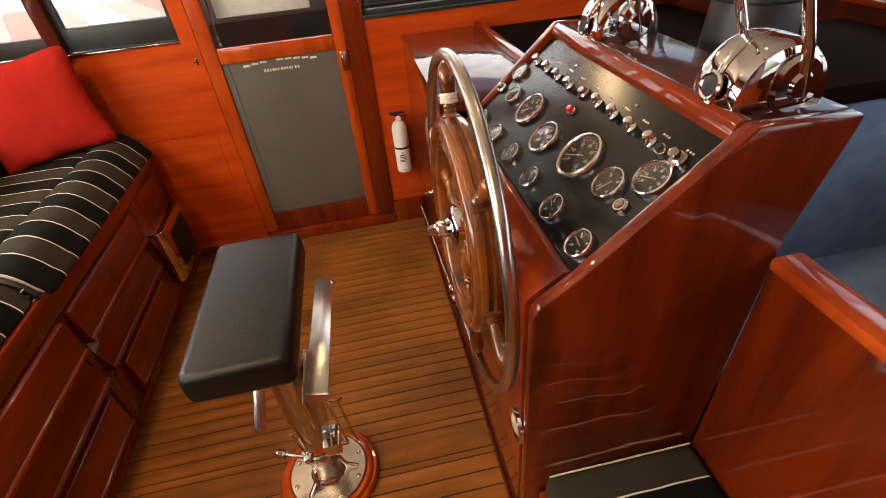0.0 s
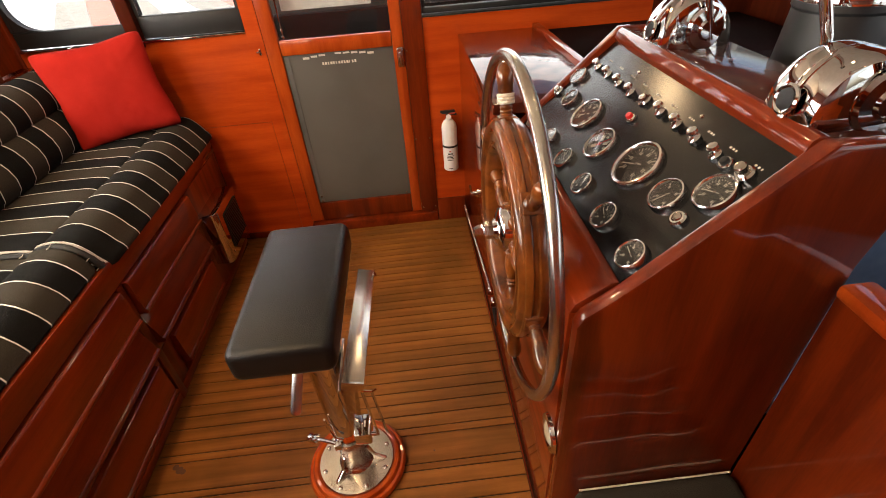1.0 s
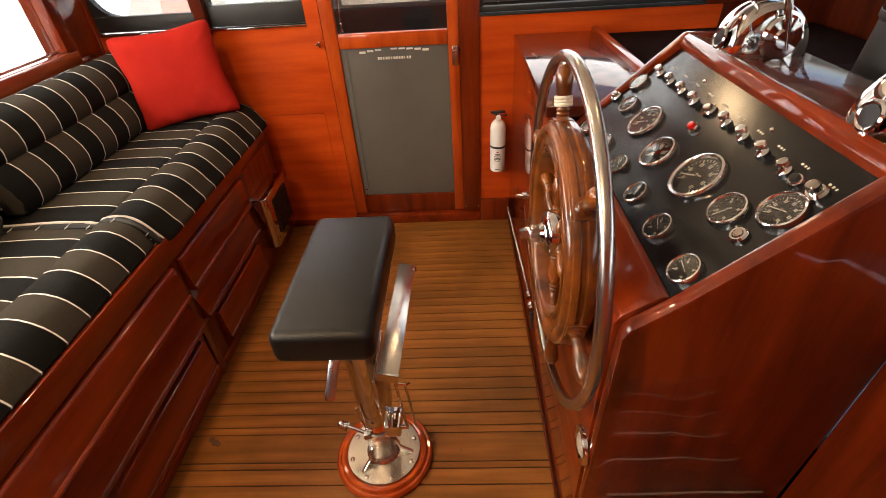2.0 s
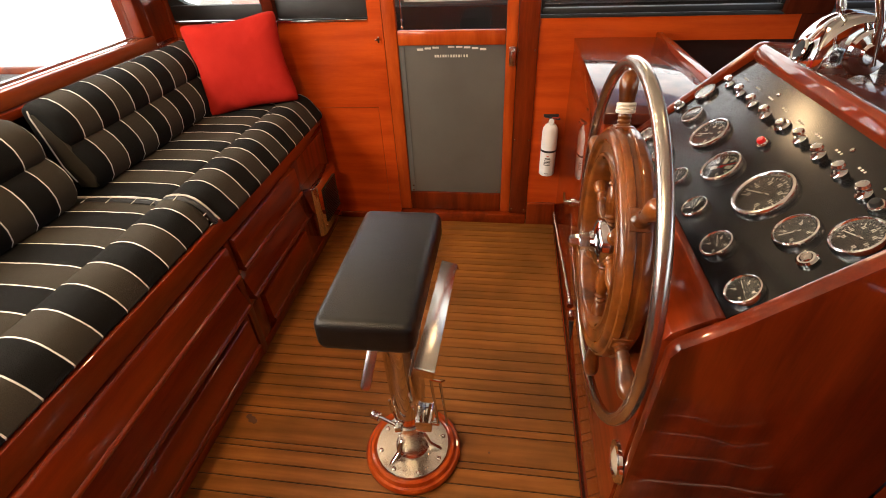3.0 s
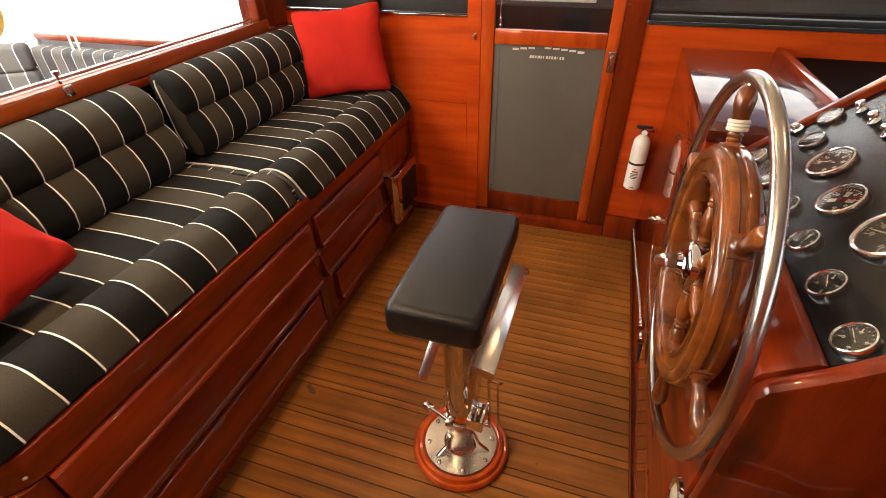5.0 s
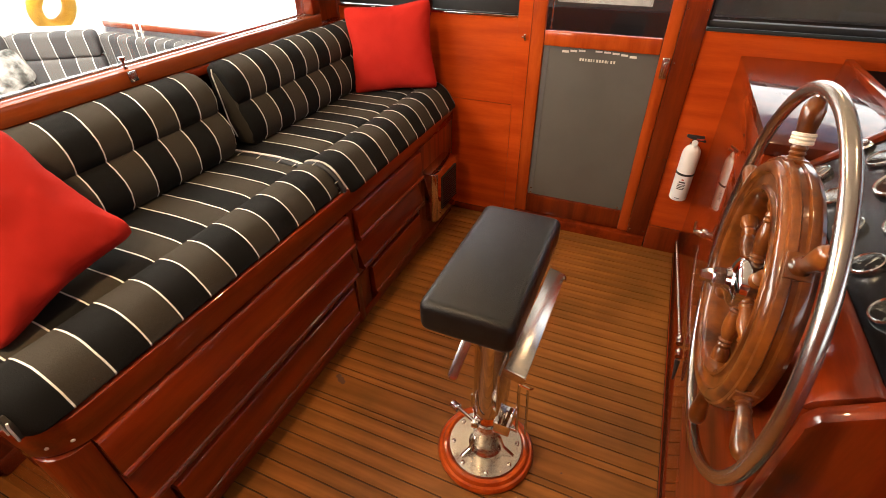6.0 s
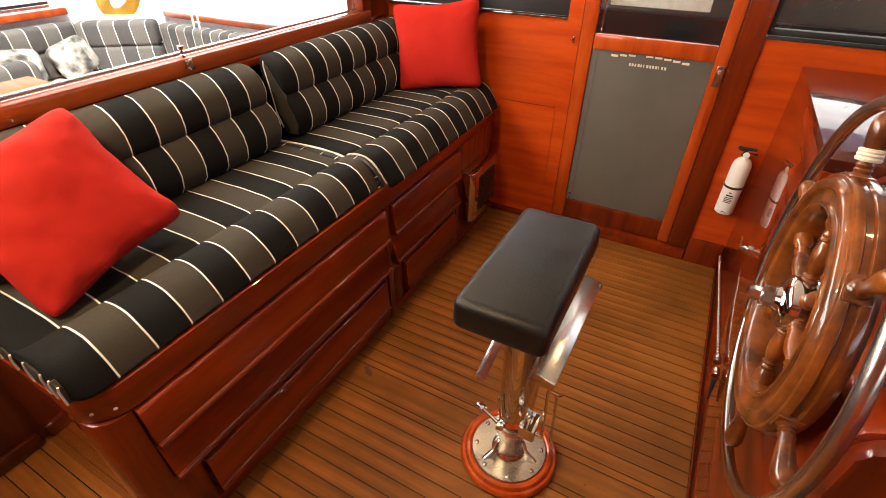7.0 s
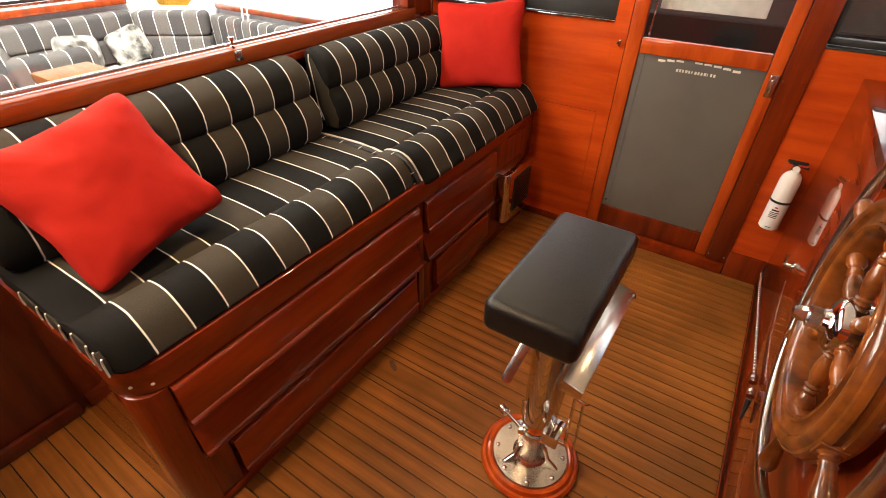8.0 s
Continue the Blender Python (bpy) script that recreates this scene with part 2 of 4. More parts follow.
part("mullion", box(-1.262, -1.215, WALL_Y - 0.012, WALL_Y + 0.05, 0.88, 1.459, 0.006), mahogany_dark_shaded, wall_far)
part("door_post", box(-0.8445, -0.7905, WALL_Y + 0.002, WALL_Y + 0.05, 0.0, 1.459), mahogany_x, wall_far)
lock_post = part("lock_post", box(-0.266, -0.189, WALL_Y - 0.008, WALL_Y + 0.05, 0.052, 1.459, 0.003), mahogany_z, wall_far, "mahogany post with brass screws")
for sz in (0.785, 0.42, 0.96, 0.075):
    for sx_ in (-0.258, -0.199):
        part("screw", lathe([(0, 0.0), (0.004, 0.0), (0.003, 0.0015), (0, 0.002)], towards((sx_, WALL_Y - 0.008, sz), (0, -1, 0)), 8), chrome, lock_post)
part("end_post", box(0.64, 0.79, WALL_Y - 0.01, WALL_Y + 0.05, 0.896, 1.459, 0.006), mahogany_dark_shaded, wall_far)
part("baseboard", box(-0.188, FACE_X - 0.002, WALL_Y - 0.018, WALL_Y - 0.0005, 0.0, 0.115, 0.004), mahogany_z, wall_far)
part("baseboard", box(-1.10, -0.80, WALL_Y - 0.014, WALL_Y - 0.0005, 0.0, 0.03, 0.005), mahogany_y, wall_far)
part("sill_trim", box(-1.66, -0.845, WALL_Y - 0.006, WALL_Y + 0.05, 0.896, 0.904, 0.002), chrome, wall_far)
part("sill_trim", box(-0.188, 0.64, WALL_Y - 0.004, WALL_Y + 0.05, 0.896, 0.902, 0.002), black_rubber, wall_far)
catch = part("catch", box(-0.812, -0.804, WALL_Y - 0.012, WALL_Y - 0.006, 0.818, 0.842, 0.002), chrome, wall_far, "small chrome door catch")
part("bolt", box(-0.822, -0.812, WALL_Y - 0.012, WALL_Y - 0.006, 0.827, 0.833, 0.001), chrome, catch)


def side_window(name, x0, x1, rail, corner=0.0):
    w = thing(name, "side window in a black frame", "window", kind="structure")
    y0, y1 = WALL_Y + 0.012, WALL_Y + 0.045
    part("bottom_rail", box(x0, x1, y0, y1, 0.906, 0.906 + rail, 0.004), black_rubber, w)
    part("frame_stile", box(x0, x0 + 0.012, y0, y1, 0.907 + rail, 1.458), black_rubber, w)
    part("frame_stile", box(x1 - 0.012, x1, y0, y1, 0.907 + rail, 1.458), black_rubber, w)
    if corner:
        pts = [(x0 + 0.012, 0.908 + rail)] + [(x0 + 0.012 + corner - corner * math.sin(a), 0.908 + rail + corner - corner * math.cos(a)) for a in np.linspace(0, math.pi / 2, 9)]
        part("corner_block", prism(pts, "y", y0 + 0.002, y1 - 0.002), black_rubber, w)
    g = part("pane", box(x0 + 0.012, x1 - 0.012, y0 + 0.014, y0 + 0.018, 0.9 + rail, 1.457), glass, w)
    g.visible_shadow = False
    return w


side_window("window_1", -1.662, -1.264, 0.055, 0.09)
side_window("window_2", -1.213, -0.846, 0.075)
side_window("window_3", -0.186, 0.638, 0.02)
side_window("window_5", 0.792, 1.098, 0.02)

wall_aft = thing("wall_aft", "varnished mahogany after bulkhead with a wide window", "wall", kind="structure")
part("panel", box(AFT_X - 0.10, AFT_X - 0.06, -0.70, WALL_Y, 0.0, 0.824), mahogany_dark_shaded, wall_aft)
part("header", box(AFT_X - 0.10, AFT_X - 0.04, -0.70, WALL_Y, 1.48, 1.94), mahogany_y, wall_aft)
part("end_panel", box(AFT_X - 0.10, AFT_X - 0.035, 2.602, WALL_Y - 0.008, 0.851, 1.479), mahogany_z, wall_aft)
part("end_panel", box(AFT_X - 0.10, AFT_X - 0.035, -0.70, 0.098, 0.851, 1.479), mahogany_z, wall_aft)
part("window_sill", box(AFT_X - 0.10, AFT_X + 0.036, -0.60, WALL_Y - 0.008, 0.825, 0.850, 0.006), mahogany_y, wall_aft)
# Lighter mahogany copy for the sash rail, the window's sun in its colour.
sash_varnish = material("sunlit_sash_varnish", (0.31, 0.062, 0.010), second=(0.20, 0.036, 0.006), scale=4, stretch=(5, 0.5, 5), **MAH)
sash = thing("window_4", "wide opening window with a mahogany sash and a chrome latch", "window", kind="structure")
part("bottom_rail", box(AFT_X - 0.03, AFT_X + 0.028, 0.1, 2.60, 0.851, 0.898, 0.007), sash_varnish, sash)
part("glazing_bead", box(AFT_X - 0.012, AFT_X - 0.004, 0.1, 2.545, 0.899, 0.908, 0.002), steel, sash)
part("stile", box(AFT_X - 0.03, AFT_X + 0.028, 2.546, 2.60, 0.899, 1.478, 0.006), mahogany_z, sash)
part("stile", box(AFT_X - 0.03, AFT_X + 0.028, 0.1, 0.15, 0.899, 1.478, 0.006), mahogany_z, sash)
pane = part("pane", box(AFT_X - 0.016, AFT_X - 0.012, 0.15, 2.546, 0.909, 1.478), glass, sash)
pane.visible_shadow = False
latch = part("latch", lathe([(0, 0), (0.008, 0), (0.008, 0.006), (0.004, 0.008), (0.004, 0.02), (0.009, 0.022), (0.009, 0.03), (0, 0.032)], pose(AFT_X + 0.012, 1.722, 0.898), 12), chrome, sash, "chrome window latch")
part("latch_plate", box(AFT_X + 0.028, AFT_X + 0.033, 1.710, 1.736, 0.866, 0.894, 0.002), steel, latch)
part("baseboard", box(AFT_X - 0.0595, AFT_X - 0.035, -0.65, 0.985, 0.0, 0.05, 0.012), mahogany_dark_shaded, wall_aft)

wall_fwd = thing("wall_forward", "mahogany windscreen bulkhead", "wall", kind="structure")
part("panel", box(1.10, 1.16, -0.65, WALL_Y, 0.0, 0.93), mahogany_dark_shaded, wall_fwd)
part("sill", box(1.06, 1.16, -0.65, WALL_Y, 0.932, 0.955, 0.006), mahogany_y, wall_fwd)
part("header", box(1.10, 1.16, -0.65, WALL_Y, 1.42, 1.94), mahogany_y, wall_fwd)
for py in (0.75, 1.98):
    part("windscreen_post", box(1.09, 1.16, py - 0.03, py + 0.03, 0.956, 1.419, 0.006), mahogany_dark_shaded, wall_fwd)

# Unseen wall, windows filled in to keep daylight off the console side.
wall_near = thing("wall_port", "unseen varnished mahogany side wall, its window openings filled in", "wall", kind="structure")
part("panel", box(-1.80, 1.16, -0.70, -0.65, 0.0, 0.95), mahogany_x, wall_near)
part("header", box(-1.80, 1.16, -0.70, -0.65, 1.46, 1.94), mahogany_x, wall_near)
for x0, x1 in ((-1.80, 1.16),):
    part("window_post", box(x0, x1, -0.70, -0.65, 0.951, 1.459), mahogany_z, wall_near)

# ---- door ----
door = thing("door_1", "mahogany sliding side door with a grey mesh screen panel", "door", kind="structure")
dy0, dy1 = WALL_Y + 0.002, WALL_Y + 0.04
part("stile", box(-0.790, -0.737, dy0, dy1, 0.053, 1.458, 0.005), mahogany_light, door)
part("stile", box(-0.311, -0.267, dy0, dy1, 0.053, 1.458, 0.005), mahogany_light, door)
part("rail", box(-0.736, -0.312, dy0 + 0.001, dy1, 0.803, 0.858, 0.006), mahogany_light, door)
part("rail", box(-0.736, -0.312, dy0 + 0.001, dy1, 0.053, 0.146, 0.005), mahogany_z, door)
screen = part("screen", box(-0.736, -0.312, dy0 + 0.012, dy0 + 0.018, 0.147, 0.802), screen_grey, door, "grey mesh screen panel")
part("screen_edge", box(-0.7355, -0.7135, dy0 + 0.009, dy0 + 0.0115, 0.148, 0.80), material("screen_seam", (0.13, 0.125, 0.115), rough=0.55), screen)
for sx_, sz in ((-0.722, 0.178), (-0.722, 0.155), (-0.330, 0.158)):
    part("stud", lathe([(0, 0.0), (0.005, 0.0), (0.004, 0.002), (0, 0.003)], towards((sx_, dy0 + 0.009, sz), (0, -1, 0)), 8), chrome, screen)
# stencilled lettering seen in reverse through the screen: plain bars
for k in range(9):
    a = (k - 4) / 4
    if k in (3,):
        continue
    part("lettering", box(-0.524 + a * 0.125 - 0.013, -0.524 + a * 0.125 + 0.012, dy0 + 0.0105, dy0 + 0.0118, 0.793 - 0.010 * a * a, 0.799 - 0.008 * a * a), ivory, screen)
for k, wdt in enumerate((0.012, 0.011, 0.009, 0.013, 0.010, 0.006, 0.012, 0.011, 0.010, 0.012, 0.004, 0.010, 0.011)):
    part("lettering", box(-0.592 + k * 0.0105, -0.592 + k * 0.0105 + wdt * 0.62, dy0 + 0.0105, dy0 + 0.0118, 0.757, 0.767), ivory, screen)
part("threshold", box(-0.791, -0.190, WALL_Y - 0.02, WALL_Y + 0.05, 0.0, 0.05, 0.006), mahogany_y, door)
handle = part("latch", box(-0.298, -0.272, WALL_Y - 0.006, dy0 + 0.001, 0.725, 0.800, 0.004), bright_steel, door, "recessed chrome sliding latch")
part("pull", box(-0.291, -0.279, WALL_Y - 0.012, WALL_Y - 0.0065, 0.735, 0.785, 0.003), bright_steel, handle)
dg = part("pane", box(-0.737, -0.311, dy0 + 0.016, dy0 + 0.02, 0.858, 1.457), glass, door)
dg.visible_shadow = False
rod = part("stay", tube([(-0.716, WALL_Y + 0.016, 0.869), (-0.716, WALL_Y + 0.016, 1.3)], 0.003, 8), chrome, door, "chrome window stay")
for sz in (0.869, 0.893):
    part("stay_screw", lathe([(0, 0.0), (0.006, 0.0), (0.005, 0.003), (0, 0.004)], towards((-0.716, WALL_Y + 0.012, sz), (0, -1, 0)), 8), chrome, rod)

# ---- helm console ----
console = thing("helm_console", "varnished mahogany steering console with a sloped black instrument panel", "console")
CY0, CY1 = 1.335, 2.01
deck_matt = material("matt_dark_dash_cover", (0.014, 0.005, 0.004), second=(0.009, 0.004, 0.003), rough=0.9, spec=0.03)
DASH = Vector((-0.010, 0.0, 0.765))
UP = Vector((0.242, 0.0, 0.203)).normalized()
OUT = Vector((-0.203, 0.0, 0.242)).normalized()
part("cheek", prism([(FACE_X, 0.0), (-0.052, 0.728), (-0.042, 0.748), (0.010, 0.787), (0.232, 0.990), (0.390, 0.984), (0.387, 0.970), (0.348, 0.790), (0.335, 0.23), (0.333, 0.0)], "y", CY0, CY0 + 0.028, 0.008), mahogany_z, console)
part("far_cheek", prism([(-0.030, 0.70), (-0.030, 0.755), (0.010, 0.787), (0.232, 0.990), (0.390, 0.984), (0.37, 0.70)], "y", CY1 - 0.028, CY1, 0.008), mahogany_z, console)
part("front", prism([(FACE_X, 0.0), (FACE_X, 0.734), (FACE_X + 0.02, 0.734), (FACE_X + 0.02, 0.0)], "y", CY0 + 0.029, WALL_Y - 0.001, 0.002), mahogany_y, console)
part("front_upper", box(FACE_X, FACE_X + 0.02, CY1 + 0.001, WALL_Y - 0.001, 0.7345, 0.799, 0.001), mahogany_y, console)
part("plinth", box(FACE_X - 0.004, FACE_X - 0.0005, CY0 + 0.035, WALL_Y - 0.02, 0.0, 0.008, 0.001), mahogany_y, console)
part("top_board", box(0.246, 0.392, CY0 + 0.029, CY1 - 0.029, 0.952, 0.982, 0.004), mahogany_dark_shaded, console)
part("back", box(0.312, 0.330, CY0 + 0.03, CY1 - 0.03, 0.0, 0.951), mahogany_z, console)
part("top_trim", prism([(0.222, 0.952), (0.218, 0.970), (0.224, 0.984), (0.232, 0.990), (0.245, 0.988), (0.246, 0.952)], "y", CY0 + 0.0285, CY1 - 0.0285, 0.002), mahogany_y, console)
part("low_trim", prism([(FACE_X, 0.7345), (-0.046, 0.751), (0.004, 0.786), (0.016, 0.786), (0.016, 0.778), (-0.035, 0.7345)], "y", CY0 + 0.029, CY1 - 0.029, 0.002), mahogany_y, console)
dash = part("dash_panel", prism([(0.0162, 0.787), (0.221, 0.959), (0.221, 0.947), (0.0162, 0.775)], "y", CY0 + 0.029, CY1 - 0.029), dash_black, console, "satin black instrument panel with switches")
side_top = part("side_shelf", box(FACE_X - 0.003, 0.235, CY1 + 0.001, WALL_Y - 0.001, 0.80, 0.828, 0.004), mahogany_dark_shaded, console, "glossy mahogany side shelf")
part("fiddle", prism([(0.236, 2.02), (0.262, 2.02), (0.255, 2.79), (0.229, 2.79)], "z", 0.80, 0.846, 0.004), mahogany_y, console)
part("fore_deck", box(0.263, 1.05, 2.012, WALL_Y - 0.001, 0.79, 0.815, 0.003), deck_matt, console)
part("fore_deck", box(0.394, 1.05, 1.60, 2.010, 0.86, 0.90, 0.003), deck_matt, console)
part("fore_front", box(0.394, 1.05, 1.608, 1.62, 0.441, 0.858, 0.002), blue_carpet, console, "blue carpeted riser")


def on_dash(s, y, h=0.0):
    """Pose on the panel: s up its slope from the low edge, y athwart, h above it; z is the panel's outward axis."""
    p = DASH + s * UP + Vector((0, y, 0)) + (h + 0.001) * OUT
    return Matrix.Translation(p) @ Matrix((Vector((0, -1, 0)), UP, OUT)).transposed().to_4x4()


def gauge(s, y, r, kind="small", needle=40):
    g = thing("gauge", "round instrument gauge with a chrome bezel and black dial", "gauge", "instruments on the console")
    g.matrix_basis = on_dash(s, y)
    part("bezel", lathe([(r * 0.80, 0.004), (r * 0.82, 0.0075), (r * 0.88, 0.010), (r * 0.95, 0.009), (r, 0.005), (r * 1.0, 0.0), (r * 0.80, 0.0)], seg=36), bright_steel, g)
    dial = part("dial", lathe([(0, 0.003), (r * 0.80, 0.003), (r * 0.81, 0.001), (0, 0.001)], seg=32), dial_reflecting if kind == "blue" else dial_black, g)
    n = 25 if r > 0.03 else 13
    for k in range(n):
        a = math.radians(225 - 270 * k / (n - 1))
        big = k % 4 == 0
        m = Matrix.Rotation(a, 4, "Z") @ Matrix.Translation((r * 0.70, 0, 0.0034))
        bm = box(-r * (0.085 if big else 0.045), r * 0.03, -r * (0.02 if big else 0.011), r * (0.02 if big else 0.011), -0.0003, 0.0003)
        bmesh.ops.transform(bm, verts=bm.verts, matrix=m)
        part("tick", bm, ivory, dial)
        if big and r > 0.022:
            m = Matrix.Translation((r * 0.50 * math.cos(a), r * 0.50 * math.sin(a), 0.0034))
            for q in (-0.045, 0.045):
                part("figure", merge(None, box(r * (q - 0.017), r * (q + 0.017), -r * 0.075, r * 0.075, -0.0003, 0.0003), m), ivory, dial)
    if kind == "red":
        for q in (0.6, 2.2, 4.0):
            m = Matrix.Rotation(q, 4, "Z") @ Matrix.Translation((r * 0.38, 0, 0.0036))
            part("panel_plate", merge(None, box(-r * 0.16, r * 0.16, -r * 0.10, r * 0.10, -0.0003, 0.0003), m), ivory, dial)
    a = math.radians(needle)
    m = Matrix.Rotation(a, 4, "Z") @ Matrix.Translation((r * 0.2, 0, 0.0045))
    part("needle", merge(None, box(-r * 0.4, r * 0.5, -r * 0.018, r * 0.018, -0.0004, 0.0004), m), red_lens if kind == "red" else ivory, g)
    part("needle_cap", lathe([(0, 0.0065), (r * 0.07, 0.006), (r * 0.08, 0.0034), (0, 0.0034)], seg=12), red_lens if kind == "red" else chrome, g)
    glass_ob = part("crystal", lathe([(0, 0.0082), (r * 0.81, 0.0076), (r * 0.81, 0.0070), (0, 0.0074)], seg=24), glass, g)
    glass_ob.visible_shadow = False
    return g


# Window reflection on two far gauges, put into a pale blue dial colour.
dial_reflecting = material("dial_with_reflection", (0.16, 0.18, 0.2), second=(0.09, 0.1, 0.12), rough=0.35)
gauge(0.196, 1.962, 0.0234, needle=30)
gauge(0.150, 1.902, 0.0234, needle=35)
gauge(0.153, 1.800, 0.0390, "large", needle=215)
gauge(0.135, 1.679, 0.0359, "red", needle=60)
gauge(0.158, 1.558, 0.0468, "large", needle=208)
gauge(0.066, 1.721, 0.0234, needle=150)
gauge(0.058, 1.938, 0.0234, "blue", needle=120)
gauge(0.064, 1.830, 0.0234, "blue", needle=20)
gauge(0.067, 1.610, 0.0234, needle=120)
gauge(0.068, 1.500, 0.0257, needle=160)
gauge(0.068, 1.392, 0.0257, needle=170)
gauge(0.159, 1.453, 0.0296, needle=250)
gauge(0.206, 1.399, 0.0312, needle=200)


def toggle(s, y):
    g = thing("toggle_switch", "chrome toggle switch with a round boot", "switch", "switch row on the console")
    g.matrix_basis = on_dash(s, y)
    part("nut", lathe([(0, 0), (0.010, 0), (0.010, 0.004), (0.007, 0.006), (0.005, 0.010), (0, 0.010)], seg=12), chrome, g)
    part("lever", lathe([(0, 0.008), (0.0028, 0.008), (0.0032, 0.010), (0.0070, 0.0125), (0.0090, 0.0165), (0.0072, 0.0205), (0, 0.0220)], Matrix.Rotation(radians(-10), 4, "X"), 14), bright_steel, g)
    return g


for k in range(4):
    toggle(0.238, 1.935 - 0.0595 * k)
for k in range(4):
    toggle(0.244, 1.640 - 0.0585 * k)


def push_knob(s, y, r, mat, label, h=0.014):
    g = thing("push_button", label, "button", "instruments on the console")
    g.matrix_basis = on_dash(s, y)
    part("collar", lathe([(0, 0), (r, 0), (r, 0.004), (r * 0.8, 0.007), (0, 0.007)], seg=18), chrome, g)
    part("button", lathe([(0, 0.006), (r * 0.62, 0.006), (r * 0.62, h - 0.002), (r * 0.5, h), (0, h + 0.001)], seg=16), mat, g)
    return g


push_knob(0.205, 1.683, 0.011, red_lens, "red warning lamp in a chrome collar", 0.013)
push_knob(0.149, 1.400, 0.013, steel, "chrome push button on the panel", 0.009)
push_knob(0.142, 1.978, 0.013, steel, "small chrome push button on the panel")
push_knob(0.243, 1.700, 0.013, steel, "chrome start button in the switch row")
push_knob(0.248, 1.399, 0.014, steel, "chrome pull knob on the panel", 0.020)
push_knob(0.244, 1.436, 0.011, black_rubber, "black rubber push button on the panel", 0.012)
# engraved switch labels, too small to read: plain bars
for k in range(10):
    y = 1.918 - 0.0582 * k
    for j, (o, wdt) in enumerate(((-0.008, 0.005), (-0.001, 0.004), (0.005, 0.003))):
        part("label_mark", merge(None, box(o - wdt / 2 + 0.001, o + wdt / 2, -0.0016, 0.0016, 0.0, 0.0006), on_dash(0.265, y, -0.0005)), ivory, dash)
for s, y in ((0.277, 1.80), (0.277, 1.56), (0.02, 1.60), (0.02, 1.95)):
    part("panel_screw", lathe([(0, 0), (0.004, 0), (0.003, 0.002), (0, 0.0025)], on_dash(s, y, -0.0005), 10), chrome, dash)

# courtesy light low on the front
light = thing("courtesy_light", "round chrome courtesy light on the console front", "light")
light.matrix_basis = towards((FACE_X, 1.378, 0.392), (-1, 0, 0))
part("bezel", lathe([(0.026, 0.004), (0.030, 0.008), (0.038, 0.006), (0.040, 0.0), (0.026, 0.0)], seg=28), chrome, light)
part("lens", lathe([(0, 0.012), (0.015, 0.010), (0.026, 0.004), (0.026, 0.001), (0, 0.001)], seg=24), material("frosted_lens", (0.55, 0.5, 0.38), rough=0.25, coat=0.5), light)

# braided hose and clamps along the foot of the console
hose = thing("braided_hose", "braided steel hose with chrome clamps along the console foot", "hose")
pts = [(FACE_X - 0.010, 2.745 - 0.022 * k, 0.090 + 0.0033 * k) for k in range(33)]
part("braid", tube(pts, 0.005, 8), steel, hose)
for k in range(42):
    p = Vector((FACE_X - 0.010, 2.735 - 0.0166 * k, 0.0915 + 0.0025 * k))
    part("coil", lathe([(0.0048, -0.0022), (0.0066, 0), (0.0048, 0.0022)], towards(p, (0, -1, 0.15)), 8), steel, hose)
for cy, cz in ((2.020, 0.201), (1.970, 0.196)):
    part("clamp", lathe([(0, -0.013), (0.010, -0.013), (0.011, -0.004), (0.009, 0), (0.011, 0.004), (0.010, 0.013), (0, 0.013)], towards((FACE_X - 0.012, cy, cz), (0, 1, 0.1)), 14), chrome, hose)
part("end_cap", lathe([(0, -0.03), (0.003, -0.03), (0.008, 0.03), (0, 0.03)], towards((FACE_X - 0.010, 1.945, 0.155), (0, 0.5, 0.85)), 10), black_rubber, hose)

# small chrome tap on the front, behind the wheel
tap = thing("drain_valve", "small chrome valve on the console front", "valve")
part("body", lathe([(0, 0), (0.016, 0), (0.016, 0.006), (0.009, 0.01), (0.009, 0.03), (0, 0.03)], towards((FACE_X, 2.335, 0.39), (-1, 0, 0)), 16), chrome, tap)
part("lever", tube([(FACE_X - 0.026, 2.335, 0.39), (FACE_X - 0.03, 2.335, 0.43)], 0.004, 8), chrome, tap)


